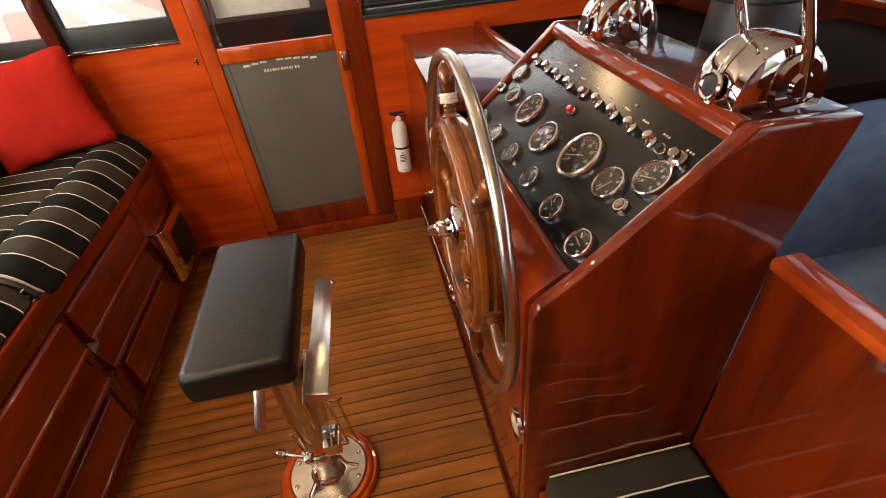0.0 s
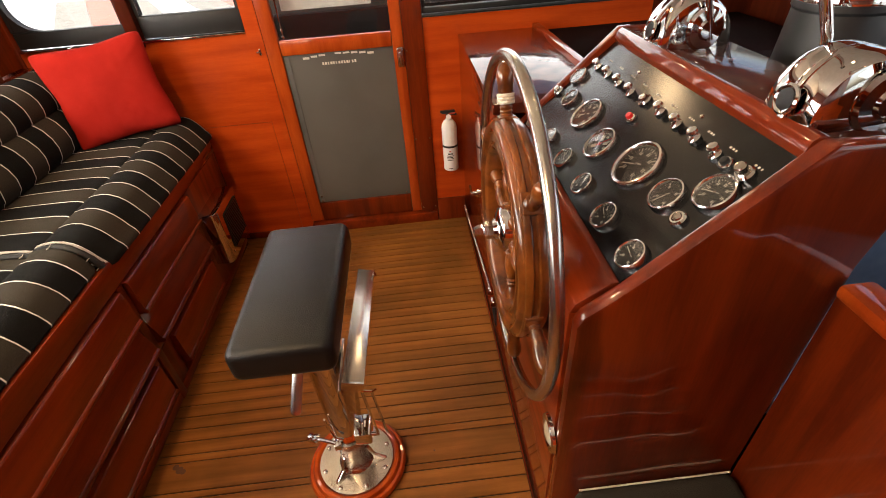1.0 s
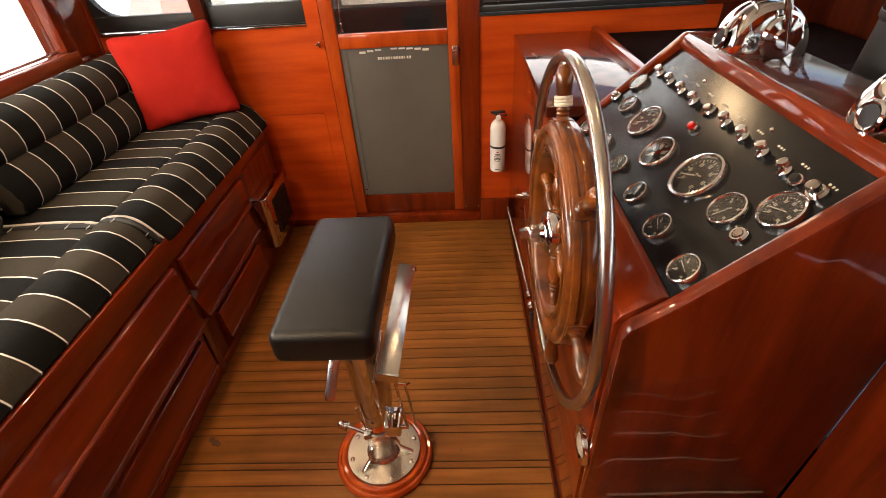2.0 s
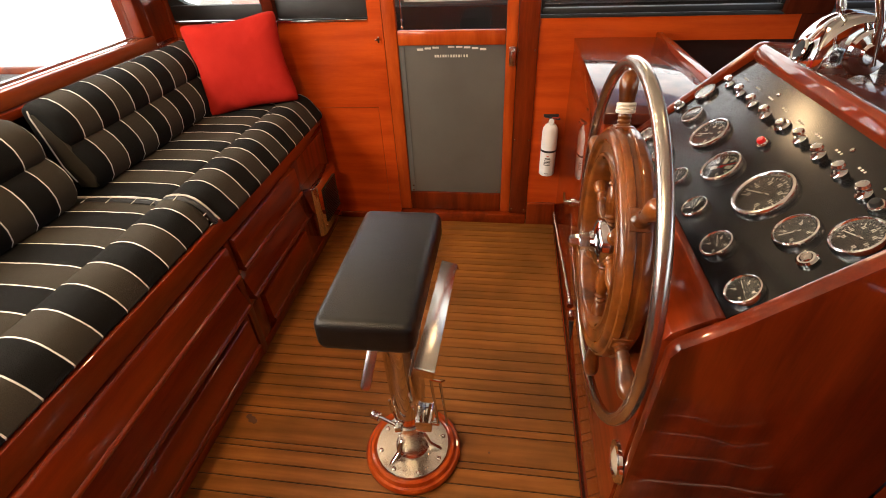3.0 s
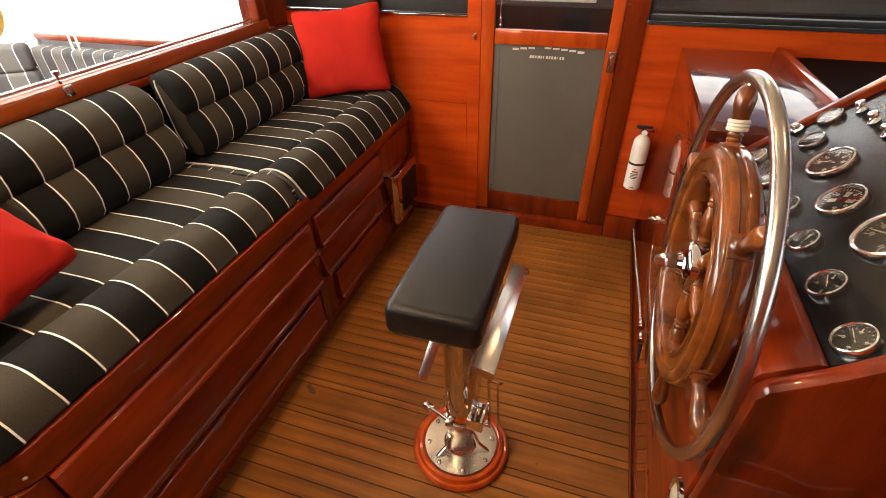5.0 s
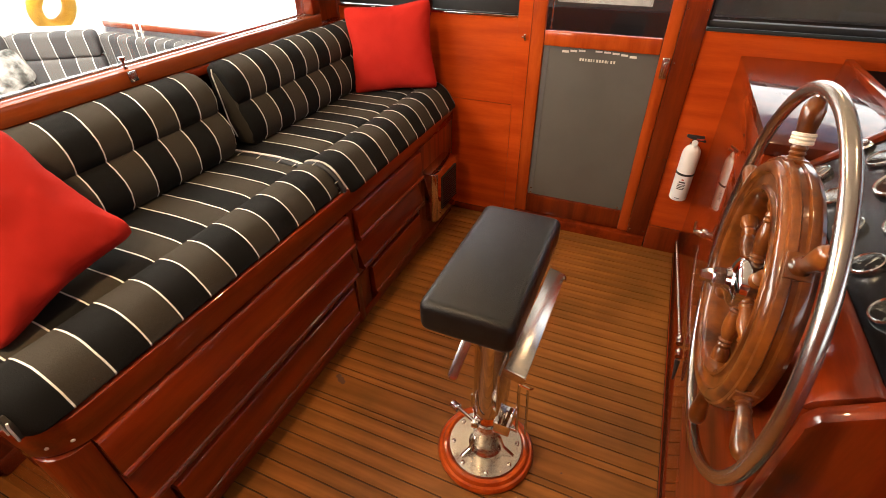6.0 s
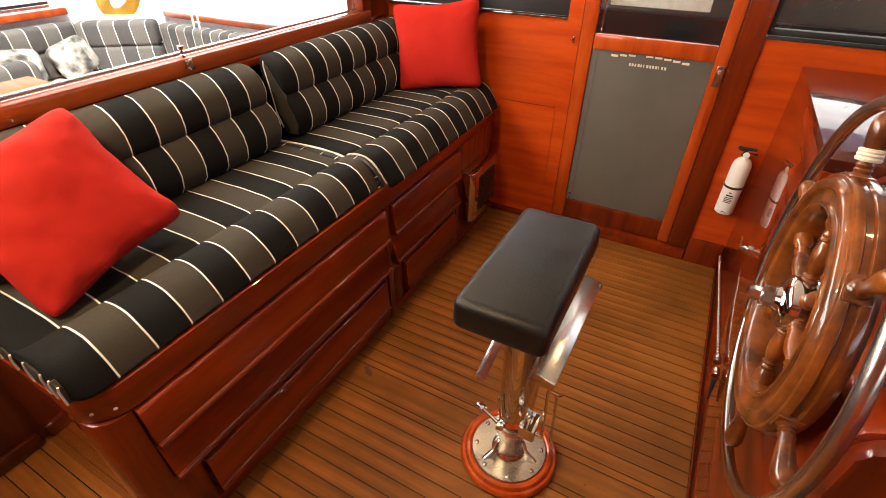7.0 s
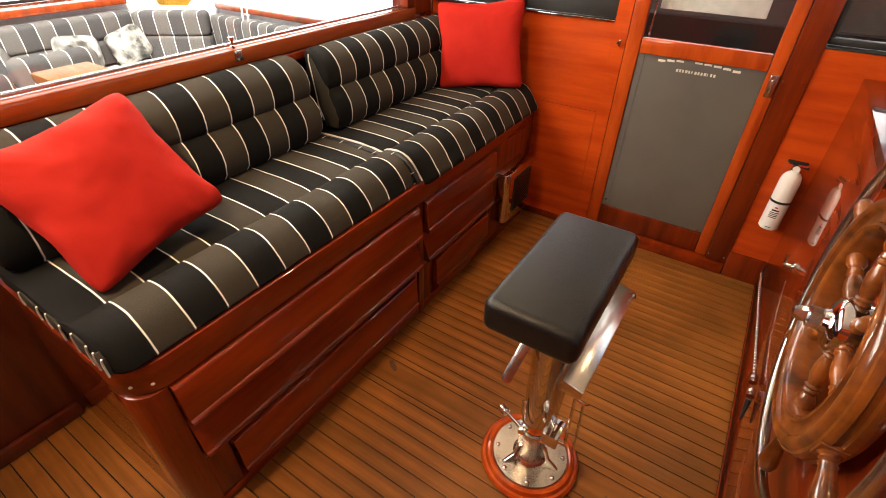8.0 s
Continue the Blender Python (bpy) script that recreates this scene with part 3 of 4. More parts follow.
def engine_control(x, y):
    """Chrome control head: half-round body with a centre rib, two hub discs and two levers."""
    g = thing("engine_control", "polished chrome engine control head with two levers", "control", "controls on the console top")
    g.matrix_basis = pose(x, y, 0.982) @ Matrix.Diagonal((0.88, 0.95, 0.97, 1.0))

    n, w = 20, 0.052
    bm = bmesh.new()
    rows = []
    for q in np.linspace(-1, 1, 17):
        k = (1 - abs(q) ** 4) ** 0.35 if abs(q) < 1 else 0.0
        r, h = 0.064 + 0.014 * k, 0.056 + 0.034 * k
        ring = [(r * 1.04 * math.cos(a), q * w, 0.004 + h * math.sin(a) ** 0.92 if 0 < math.sin(a) else 0.004) for a in np.linspace(math.pi, 0, n)]
        rows.append([bm.verts.new(v) for v in [(ring[0][0], q * w, 0.0)] + ring + [(ring[-1][0], q * w, 0.0)]])
    for a, b in zip(rows, rows[1:]):
        for i in range(len(a) - 1):
            bm.faces.new((a[i], a[i + 1], b[i + 1], b[i]))
    bm.faces.new(rows[0])
    bm.faces.new(rows[-1])
    part("body", bm, chrome, g)
    rib = [(-0.086, 0.0), (-0.086, 0.006)] + [(0.0845 * math.cos(a), 0.006 + 0.088 * math.sin(a) ** 0.92) for a in np.linspace(math.pi - 0.02, 0.02, 22)] + [(0.086, 0.006), (0.086, 0.0)]
    part("centre_rib", prism(rib, "y", -0.006, 0.006, 0.002), chrome, g)
    for s in (-1, 1):
        hub = part("hub", lathe([(0, 0), (0.040, 0), (0.041, 0.004), (0.036, 0.009), (0.020, 0.011), (0.016, 0.016), (0, 0.017)], towards((0.010, s * 0.0510, 0.036), (0, s, 0)), 28), chrome, g)
        lv = part("lever", tube([(0.020, s * 0.060, 0.016), (0.000, s * 0.061, 0.09), (-0.040, s * 0.063, 0.17), (-0.095, s * 0.064, 0.24)], 0.0080, 12), chrome, g)
        part("knob", lathe([(0, -0.012), (0.010, -0.010), (0.015, 0.004), (0.012, 0.016), (0, 0.02)], pose(-0.101, s * 0.064, 0.25), 16), black_rubber if s > 0 else red_lens, lv)
    badge = part("badge", lathe([(0, 0.003), (0.015, 0.003), (0.018, 0.005), (0.021, 0.003), (0.021, 0.0), (0, 0.0)], towards((-0.0835, 0.0, 0.030), (-1, 0, 0.25)), 20), chrome, g)
    part("badge_face", lathe([(0, 0.0045), (0.0145, 0.0040), (0.0145, 0.0032), (0, 0.0032)], towards((-0.0835, 0.0, 0.030), (-1, 0, 0.25)), 16), dial_black, badge)
    return g


engine_control(0.303, 1.435)
engine_control(0.306, 1.845)

compass = thing("compass", "dark grey compass binnacle with a chrome ring", "compass")
compass.matrix_basis = pose(0.555, 1.765, 0.90) @ Matrix.Diagonal((0.86, 0.86, 1.38, 1.0))
grey_paint = material("dark_grey_enamel", (0.028, 0.03, 0.03), second=(0.02, 0.022, 0.022), rough=0.4)
part("binnacle", lathe([(0, 0), (0.115, 0), (0.115, 0.006), (0.104, 0.010), (0.094, 0.10), (0.098, 0.104), (0.098, 0.112), (0, 0.112)], seg=40), grey_paint, compass)
part("ring", lathe([(0.080, 0.112), (0.082, 0.124), (0.090, 0.128), (0.096, 0.120), (0.096, 0.112)], seg=40), chrome, compass)
part("dome", lathe([(0.08, 0.113), (0.072, 0.140), (0.045, 0.160), (0, 0.168)], seg=32), glass, compass)
part("card", lathe([(0, 0.122), (0.07, 0.122), (0.07, 0.114), (0, 0.114)], seg=32), dial_black, compass)
part("side_screw", lathe([(0, 0), (0.006, 0), (0.006, 0.004), (0, 0.005)], towards((-0.074, -0.068, 0.055), (-0.74, -0.68, 0.06)), 10), chrome, compass)


half_wall = thing("half_wall", "mahogany half-height bulkhead with a solid cap rail", "partition")
part("panel", prism([(0.333, 0.0), (0.340, 0.741), (0.366, 0.741), (0.366, 0.0)], "y", 0.0, CY0 - 0.001), mahogany_z, half_wall)
part("cap", box(0.330, 0.385, 0.0, CY0 - 0.002, 0.742, 0.766, 0.007), mahogany_light, half_wall)
fwd_floor = part("forward_platform", box(0.3675, 1.099, -0.649, WALL_Y - 0.002, 0.40, 0.44), blue_carpet)
tagged(fwd_floor, "blue carpeted raised platform ahead of the console", "platform", kind="structure")

companion = thing("companion_bench", "mahogany companion bench box beside the console", "bench")
part("seat_box", box(-0.02, 0.331, 0.92, CY0 - 0.002, 0.0, 0.186, 0.004), mahogany_y, companion)
cc = part("companion_cushion", box(-0.012, 0.328, 0.93, CY0 - 0.004, 0.187, 0.255, 0.022, 4), striped("striped_companion_upholstery", 1, offset=0.055))
part("piping", tube([(0.0 + 0.005 * k, 1.3255, 0.2535) for k in range(65)], 0.0022, 6), rope_white, cc)
tagged(cc, "black striped cushion with white piping on the companion bench", "cushion")

# ---- settee ----
bench = thing("settee_base", "varnished mahogany settee base with louvred drawer fronts", "settee")
BX, BY0, BY1 = -1.10, 0.980, 2.752


def rounded(x0, x1, y0, y1, r, n=8):
    """Plan outline with one rounded corner at (x1, y0)."""
    return [(x0, y0)] + [(x1 - r + r * math.sin(a), y0 + r - r * math.cos(a)) for a in np.linspace(0, math.pi / 2, n)] + [(x1, y1), (x0, y1)]


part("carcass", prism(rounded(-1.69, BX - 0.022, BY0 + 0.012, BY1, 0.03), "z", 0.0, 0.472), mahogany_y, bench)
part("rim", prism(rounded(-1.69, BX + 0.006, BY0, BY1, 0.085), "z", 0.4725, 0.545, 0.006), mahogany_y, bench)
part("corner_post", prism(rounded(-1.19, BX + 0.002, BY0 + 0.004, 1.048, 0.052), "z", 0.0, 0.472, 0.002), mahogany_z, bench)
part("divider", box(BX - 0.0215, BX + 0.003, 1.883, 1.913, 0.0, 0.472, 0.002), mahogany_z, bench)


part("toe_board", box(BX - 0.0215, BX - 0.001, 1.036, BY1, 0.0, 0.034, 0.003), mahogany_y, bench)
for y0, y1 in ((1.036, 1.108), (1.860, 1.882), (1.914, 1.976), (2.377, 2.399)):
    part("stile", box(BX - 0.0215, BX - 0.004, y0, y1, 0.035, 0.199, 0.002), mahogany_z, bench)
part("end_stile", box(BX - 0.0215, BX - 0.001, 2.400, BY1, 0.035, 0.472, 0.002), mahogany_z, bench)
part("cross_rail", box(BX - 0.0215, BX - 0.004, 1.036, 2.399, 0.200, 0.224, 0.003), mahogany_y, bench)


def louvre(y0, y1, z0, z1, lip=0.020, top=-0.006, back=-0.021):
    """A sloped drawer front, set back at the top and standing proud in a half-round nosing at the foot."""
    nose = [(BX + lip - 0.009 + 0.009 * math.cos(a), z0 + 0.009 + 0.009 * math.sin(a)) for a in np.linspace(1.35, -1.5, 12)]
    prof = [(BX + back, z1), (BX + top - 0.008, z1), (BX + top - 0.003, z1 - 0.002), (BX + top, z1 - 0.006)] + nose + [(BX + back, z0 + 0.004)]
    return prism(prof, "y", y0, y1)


# Dark strip put in for the shadow between settee end and wall.
part("filler", box(BX - 0.06, BX - 0.012, BY1 + 0.001, WALL_Y - 0.016, 0.031, 0.52), mahogany_dark_shaded, bench, "dark strip in place of the shadow between settee and wall")
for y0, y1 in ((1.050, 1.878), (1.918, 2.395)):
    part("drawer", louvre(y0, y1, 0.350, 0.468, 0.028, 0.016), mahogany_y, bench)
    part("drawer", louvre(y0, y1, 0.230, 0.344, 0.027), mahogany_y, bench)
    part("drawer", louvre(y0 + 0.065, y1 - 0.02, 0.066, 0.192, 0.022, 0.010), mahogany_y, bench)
for sy in (1.028, 1.0):
    part("plug", lathe([(0, 0), (0.004, 0), (0.003, 0.001), (0, 0.0015)], towards((BX + 0.006 - (0.03 if sy < 1.01 else 0.004), sy, 0.50), (0.9, -0.4, 0)), 8), ivory, bench)


def upholstered(name, profile, y0, y1, mat, label, round_y=0.035, n=70, bulge=0.004, parent=None):
    """A soft section (x, z) drawn out along y with rounded ends and slight unevenness."""
    cx = sum(p[0] for p in profile) / len(profile)
    cz = sum(p[1] for p in profile) / len(profile)
    ys = [y0 + round_y * (1 - math.cos(a)) for a in np.linspace(0, math.pi / 2, 7)]
    ys += list(np.linspace(y0 + round_y, y1 - round_y, n))[1:-1]
    ys += [y1 - round_y * (1 - math.cos(a)) for a in np.linspace(math.pi / 2, 0, 7)]
    bm = bmesh.new()
    rings = []
    for y in ys:
        d = min(y - y0, y1 - y)
        k = 1.0 if d >= round_y else math.sqrt(max(0.0, 1 - (1 - d / round_y) ** 2))
        inset = round_y * (1 - k)
        ring = []
        for x, z in profile:
            v = Vector((x - cx, z - cz))
            f = max(0.05, 1 - inset / max(v.length, 0.03)) if v.length > 0 else 1
            w = noise.noise(Vector((x * 9, y * 9, z * 9))) * bulge
            ring.append(bm.verts.new((cx + v.x * f + w * 0.5, y, cz + v.y * f + w * 0.7)))
        rings.append(ring)
    m = len(profile)
    for a, b in zip(rings, rings[1:]):
        for i in range(m):
            bm.faces.new((a[i], a[(i + 1) % m], b[(i + 1) % m], b[i]))
    bm.faces.new(rings[0])
    bm.faces.new(rings[-1])
    ob = part(name, bm, mat, parent)
    return tagged(ob, label, "cushion", "settee cushions")


def seat_profile(crown=0.628, groove=0.604, rear=0.604, over=False):
    """Section of a seat pad: flat behind, tucked at the stitched fold, a plump roll in front."""
    p = [(-1.60, 0.548), (-1.60, 0.575), (-1.585, 0.592)]
    p += [(-1.56 + 0.28 * t, rear - 0.004 + 0.010 * t + 0.004 * math.sin(math.pi * t)) for t in np.linspace(0, 1, 8)]
    p += [(-1.262, rear + 0.004), (-1.250, rear + 0.001), (-1.244, groove), (-1.238, groove + 0.001), (-1.234, crown - 0.013), (-1.226, crown - 0.007)]
    p += [(-1.208, crown - 0.002), (-1.186, crown), (-1.164, crown - 0.003), (-1.144, crown - 0.013), (-1.128, crown - 0.027), (-1.113, crown - 0.046)]
    if over:
        return p + [(-1.100, crown - 0.066), (-1.090, 0.548), (-1.085, 0.536), (-1.086, 0.529), (-1.0905, 0.530), (-1.0915, 0.540), (-1.092, 0.5475), (-1.12, 0.547), (-1.3, 0.548)]
    return p + [(-1.104, crown - 0.064), (-1.101, 0.554), (-1.104, 0.548), (-1.112, 0.546), (-1.13, 0.547), (-1.3, 0.548)]


def back_profile(dx=0.0, dz=0.0):
    """Section of a back pad: two soft rolls with a stitched pleat between, leaning back."""
    p = [(-1.490, 0.606), (-1.474, 0.625), (-1.467, 0.660), (-1.472, 0.692), (-1.488, 0.722), (-1.502, 0.736), (-1.511, 0.741), (-1.506, 0.747), (-1.502, 0.766),
         (-1.505, 0.796), (-1.518, 0.822), (-1.538, 0.842), (-1.562, 0.855), (-1.588, 0.858), (-1.600, 0.848), (-1.602, 0.80), (-1.602, 0.63), (-1.58, 0.606)]
    return [(x + dx, z + dz) for x, z in p]


long_seat = upholstered("seat_cushion", seat_profile(), 0.986, 1.893, stripe_seat, "long striped settee seat cushion with white piping")
upholstered("seat_cushion", seat_profile(0.626, 0.603, 0.607, True), 1.905, 2.785, stripe_seat_short, "shorter striped settee seat cushion with white piping")
upholstered("back_cushion", back_profile(), 0.990, 1.890, stripe_back, "long striped settee back cushion with a stitched pleat")
short_back = upholstered("back_cushion", back_profile(0.012, 0.004), 1.939, 2.755, stripe_back_short, "shorter striped settee back cushion with a stitched pleat", 0.022)


piping = material("white_piping", (0.62, 0.58, 0.5), rough=0.8, fine=400, bump=0.3)
boxing = material("olive_boxing_cloth", (0.040, 0.034, 0.025), rough=0.9, fine=420, bump=0.3, spec=0.2)
# piped gusset where the two seat cushions meet, with its stripes showing as short ticks
edge = [(x, 1.902, z + 0.003) for x, z in seat_profile(0.626, 0.606)[4:28]]
part("piping", tube(edge, 0.0026, 6), piping, long_seat)
ticks = [(x, z) for x, z in seat_profile(0.626, 0.606)[5:26]]
for k in (0, 2, 4, 6, 9, 13, 17, 20):
    x, z = ticks[k]
    part("zip_tab", tube([(x, 1.874, z + 0.001), (x, 1.888, z + 0.001), (x, 1.902, z + 0.002)], 0.0014, 5), piping, long_seat)
part("gusset", tube([(x, 1.893, z - 0.009) for x, _, z in edge], 0.009, 8), black_rubber, long_seat, "dark zipped gusset between the cushions")

# stripes of the cushion's end band
for x0, x1, z1 in ((-1.150, -1.122, 0.602), (-1.226, -1.172, 0.606), (-1.336, -1.280, 0.596), (-1.456, -1.378, 0.592)):
    band = [(x0, 0.552), (x0, z1 - 0.012), (x0 + 0.006, z1 - 0.004), (x0 + 0.014, z1), (x1 - 0.012, z1 - 0.003), (x1 - 0.003, z1 - 0.012), (x1, 0.552)]
    part("end_band", prism(band, "y", 0.9825, 0.991, 0.001), boxing, long_seat, "olive band on the cushion's end")
    for x in (x0, x1):
        part("piping", tube([(x, 0.9815, 0.552), (x, 0.9815, z1 - 0.016), (x + 0.002, 0.9835, z1 - 0.005)], 0.0021, 6), piping, long_seat)

# piped end of the shorter back cushion
wedge = [(-1.558, 0.838), (-1.548, 0.838), (-1.500, 0.760), (-1.494, 0.740), (-1.468, 0.690), (-1.462, 0.655), (-1.470, 0.622), (-1.520, 0.622), (-1.540, 0.690)]
band = prism(wedge, "y", 1.9345, 1.946, 0.002)
for v in band.verts:
    v.co.y += 0.05 * (v.co.x + 1.556)
part("end_band", band, boxing, short_back, "olive end band of the back cushion")
part("piping", tube([(-1.562, 1.940, 0.848), (-1.558, 1.934, 0.830), (-1.548, 1.934, 0.760), (-1.540, 1.934, 0.690), (-1.522, 1.935, 0.640)], 0.0022, 6), piping, short_back)


def pillow(centre, right, up, label, size=0.34, thick=0.075, tall=1.0):
    """A plump square pillow: two domed skins, pinched to a seam, with tugged corners."""
    c, u, v = Vector(centre), Vector(right).normalized(), Vector(up)
    v = (v - v.dot(u) * u).normalized()
    w = u.cross(v)
    n = 44
    bm = bmesh.new()
    sides = []
    for s in (1, -1):
        grid = []
        for i in range(n + 1):
            row = []
            for j in range(n + 1):
                a, b = 2 * i / n - 1, 2 * j / n - 1
                e = (1 - a ** 4) * (1 - b ** 4)
                pinch = 1.0 - 0.085 * (abs(a) * abs(b)) ** 6 - 0.03 * (1 - abs(a * b))
                x = a * size / 2 * (1 - 0.10 * (1 - b * b) * abs(a)) * pinch
                y = b * size / 2 * (1 - 0.10 * (1 - a * a) * abs(b)) * pinch
                q = Vector((x * 14, y * 14, s * 3.1 + size * 7))
                fold = noise.noise(q * 0.6) * 0.006 + (abs(noise.noise(q * 1.4)) - 0.2) * 0.004 + noise.noise(q * 3.1) * 0.0012
                ray = math.atan2(b, a)
                fold += 0.0034 * math.sin(37 * ray + 5 * noise.noise(q)) * max(0.0, max(abs(a), abs(b)) - 0.55)
                fold += 0.004 * math.sin(16 * (a - b)) * max(0.0, abs(a * b) - 0.25) + 0.003 * math.sin(23 * a + 3 * b) * max(0.0, abs(b) - 0.6)
                rim = (0.004 * math.sin(9 * (a + b)) + 0.006 * noise.noise(Vector((a * 3, b * 3, size * 11)))) * (1 - e)
                h = s * (thick * e ** 0.45 * 0.9 + fold * e ** 0.3 + 0.002) + rim
                if s < 0 and (i in (0, n) or j in (0, n)):
                    row.append(sides[0][i][j])
                else:
                    if i in (0, n) or j in (0, n):
                        h = rim
                    row.append(bm.verts.new(c + x * u + y * tall * v + h * w))
            grid.append(row)
        sides.append(grid)
        for i in range(n):
            for j in range(n):
                f = (grid[i][j], grid[i + 1][j], grid[i + 1][j + 1], grid[i][j + 1])
                bm.faces.new(f if s > 0 else f[::-1])
    ob = part("pillow", bm, red_cloth)
    ob.data.set_sharp_from_angle(angle=radians(120))
    return tagged(ob, label, "pillow", "red pillows")


pillow((-1.326, 2.648, 0.775), (0.32, 0.12, 0.03), (-0.057, 0.045, 0.31), "plump red cotton pillow leaning in the settee corner", 0.372, 0.055, 0.95)
pillow((-1.382, 1.196, 0.757), (-0.04, 0.29, 0.04), (-0.20, -0.077, 0.253), "large red cotton pillow leaning on the settee back", 0.352, 0.055, 0.95)

# ---- heater ----
heater = thing("cabin_heater", "stainless cabin heater box with a dark grille on the settee front", "heater")
part("case", prism([(BX - 0.002, 2.42), (BX + 0.045, 2.42)] + [(BX + 0.045 + 0.022 * math.sin(a), 2.442 - 0.022 * math.cos(a)) for a in np.linspace(0, math.pi / 2, 6)] + [(BX + 0.067, 2.655), (BX - 0.002, 2.655)], "z", 0.135, 0.360, 0.004), chrome, heater)
grille = part("grille", box(BX + 0.0675, BX + 0.071, 2.480, 2.632, 0.172, 0.326, 0.003), black_rubber, heater, "dark heater grille")
for k in range(16):
    part("slat", box(BX + 0.0712, BX + 0.073, 2.484, 2.628, 0.176 + 0.0095 * k, 0.179 + 0.0095 * k), dash_black, grille)
for sy in (2.463, 2.647):
    part("grille_screw", lathe([(0, 0), (0.004, 0), (0.003, 0.002), (0, 0.003)], towards((BX + 0.067, sy, 0.165), (1, 0, 0)), 8), chrome, heater)

# ---- helm seat ----
chair = thing("helm_chair", "black padded helm seat on a polished stainless pedestal", "chair")
PX, PY = -0.514, 1.588
part("ring", lathe([(0, 0), (0.130, 0), (0.1335, 0.006), (0.133, 0.013), (0.128, 0.019), (0.1215, 0.020), (0.1195, 0.024), (0.116, 0.029), (0.109, 0.031), (0.105, 0.029), (0.103, 0.024), (0, 0.024)], pose(PX, PY, 0), 48), mahogany_light, chair, "turned varnished mahogany base ring")
plate = part("base_plate", lathe([(0, 0.0245), (0.102, 0.0245), (0.102, 0.029), (0.100, 0.031), (0, 0.031)], pose(PX, PY, 0), 48), rim_steel, chair)
for k in range(8):
    a = k * math.pi / 4 + 0.35
    part("bolt", lathe([(0, 0), (0.006, 0), (0.0055, 0.003), (0.003, 0.0045), (0, 0.005)], pose(PX + 0.088 * math.cos(a), PY + 0.088 * math.sin(a), 0.031), 10), chrome, plate)
part("sleeve", lathe([(0, 0.031), (0.047, 0.031), (0.042, 0.036), (0.0375, 0.048), (0.0365, 0.070), (0.0365, 0.124), (0.039, 0.127), (0.039, 0.150), (0.034, 0.152), (0, 0.152)], pose(PX, PY, 0), 32), rim_steel, chair)
for k in range(3):
    a = k * 2 * math.pi / 3 - 2.2
    fin = prism([(0.034, 0.030), (0.084, 0.030), (0.080, 0.036), (0.054, 0.052), (0.042, 0.085), (0.034, 0.090)], "y", -0.004, 0.004, 0.001)
    bmesh.ops.transform(fin, verts=fin.verts, matrix=pose(PX, PY, 0, 0, 0, math.degrees(a)))
    part("gusset", fin, chrome, chair)
part("column", lathe([(0, 0.15), (0.034, 0.15), (0.036, 0.19), (0.041, 0.30), (0.043, 0.50), (0.043, 0.60), (0, 0.60)], pose(PX, PY, 0), 32), chrome, chair)
part("seat_plate", box(-0.575, -0.445, 1.43, 1.70, 0.600, 0.633, 0.002), steel, chair)


def pad(x0, x1, y0, y1, z0, z1, r):
    bm = box(x0, x1, y0, y1, z0, z1, r, 5)
    for v in bm.verts:
        a, b = (v.co.x - (x0 + x1) / 2) / (x1 - x0) * 2, (v.co.y - (y0 + y1) / 2) / (y1 - y0) * 2
        if v.co.z > z1 - r:
            v.co.z += 0.004 * (1 - a * a) * (1 - b * b)
    return bm


cushion = part("cushion", pad(-0.600, -0.425, 1.384, 1.750, 0.632, 0.702, 0.019), black_vinyl, chair, "black leather seat pad")
for sx_ in (-0.4255,):
    part("seam", tube([(-0.4335, 1.3905, 0.625), (-0.4325, 1.3895, 0.66), (-0.4365, 1.3935, 0.692)], 0.0012, 6), black_rubber, cushion)
# folding footrest: a channel slung under the seat
foot = part("footrest", merge(None, box(-0.022, 0.022, -0.21, 0.21, -0.002, 0.002, 0.0008), Matrix.Translation((-0.432, 1.675, 0.475)) @ Matrix.Rotation(radians(-7), 4, "X") @ Matrix.Rotation(radians(13), 4, "Y")), rim_steel, chair, "flat stainless folding footrest")
part("footrest_flange", merge(None, box(-0.0225, -0.018, -0.21, 0.21, -0.016, -0.002, 0.0008), Matrix.Translation((-0.432, 1.675, 0.475)) @ Matrix.Rotation(radians(-7), 4, "X") @ Matrix.Rotation(radians(13), 4, "Y")), rim_steel, foot)
part("footrest_flange", merge(None, box(-0.0225, 0.0225, -0.214, -0.209, -0.016, 0.003, 0.0008), Matrix.Translation((-0.432, 1.675, 0.475)) @ Matrix.Rotation(radians(-7), 4, "X") @ Matrix.Rotation(radians(13), 4, "Y")), rim_steel, foot)
part("pivot_bolt", lathe([(0, 0), (0.007, 0), (0.007, 0.006), (0, 0.007)], towards((-0.412, 1.86, 0.45), (1, 0, 0.4)), 12), chrome, foot)
part("bracket", prism([(1.485, 0.455), (1.62, 0.47), (1.60, 0.26), (1.55, 0.22), (1.50, 0.30)], "x", -0.472, -0.466, 0.001), steel, chair)
part("hinge_block", box(-0.480, -0.440, 1.515, 1.575, 0.205, 0.245, 0.004), chrome, chair)
part("hinge_pin", lathe([(0, -0.03), (0.006, -0.03), (0.006, 0.03), (0, 0.03)], towards((-0.452, 1.53, 0.226), (1, 0, 0)), 12), chrome, chair)
part("link", tube([(-0.425, 1.49, 0.44), (-0.425, 1.53, 0.225)], 0.0035, 8), chrome, chair)
part("link", tube([(-0.408, 1.50, 0.43), (-0.405, 1.545, 0.20)], 0.003, 8), chrome, chair)
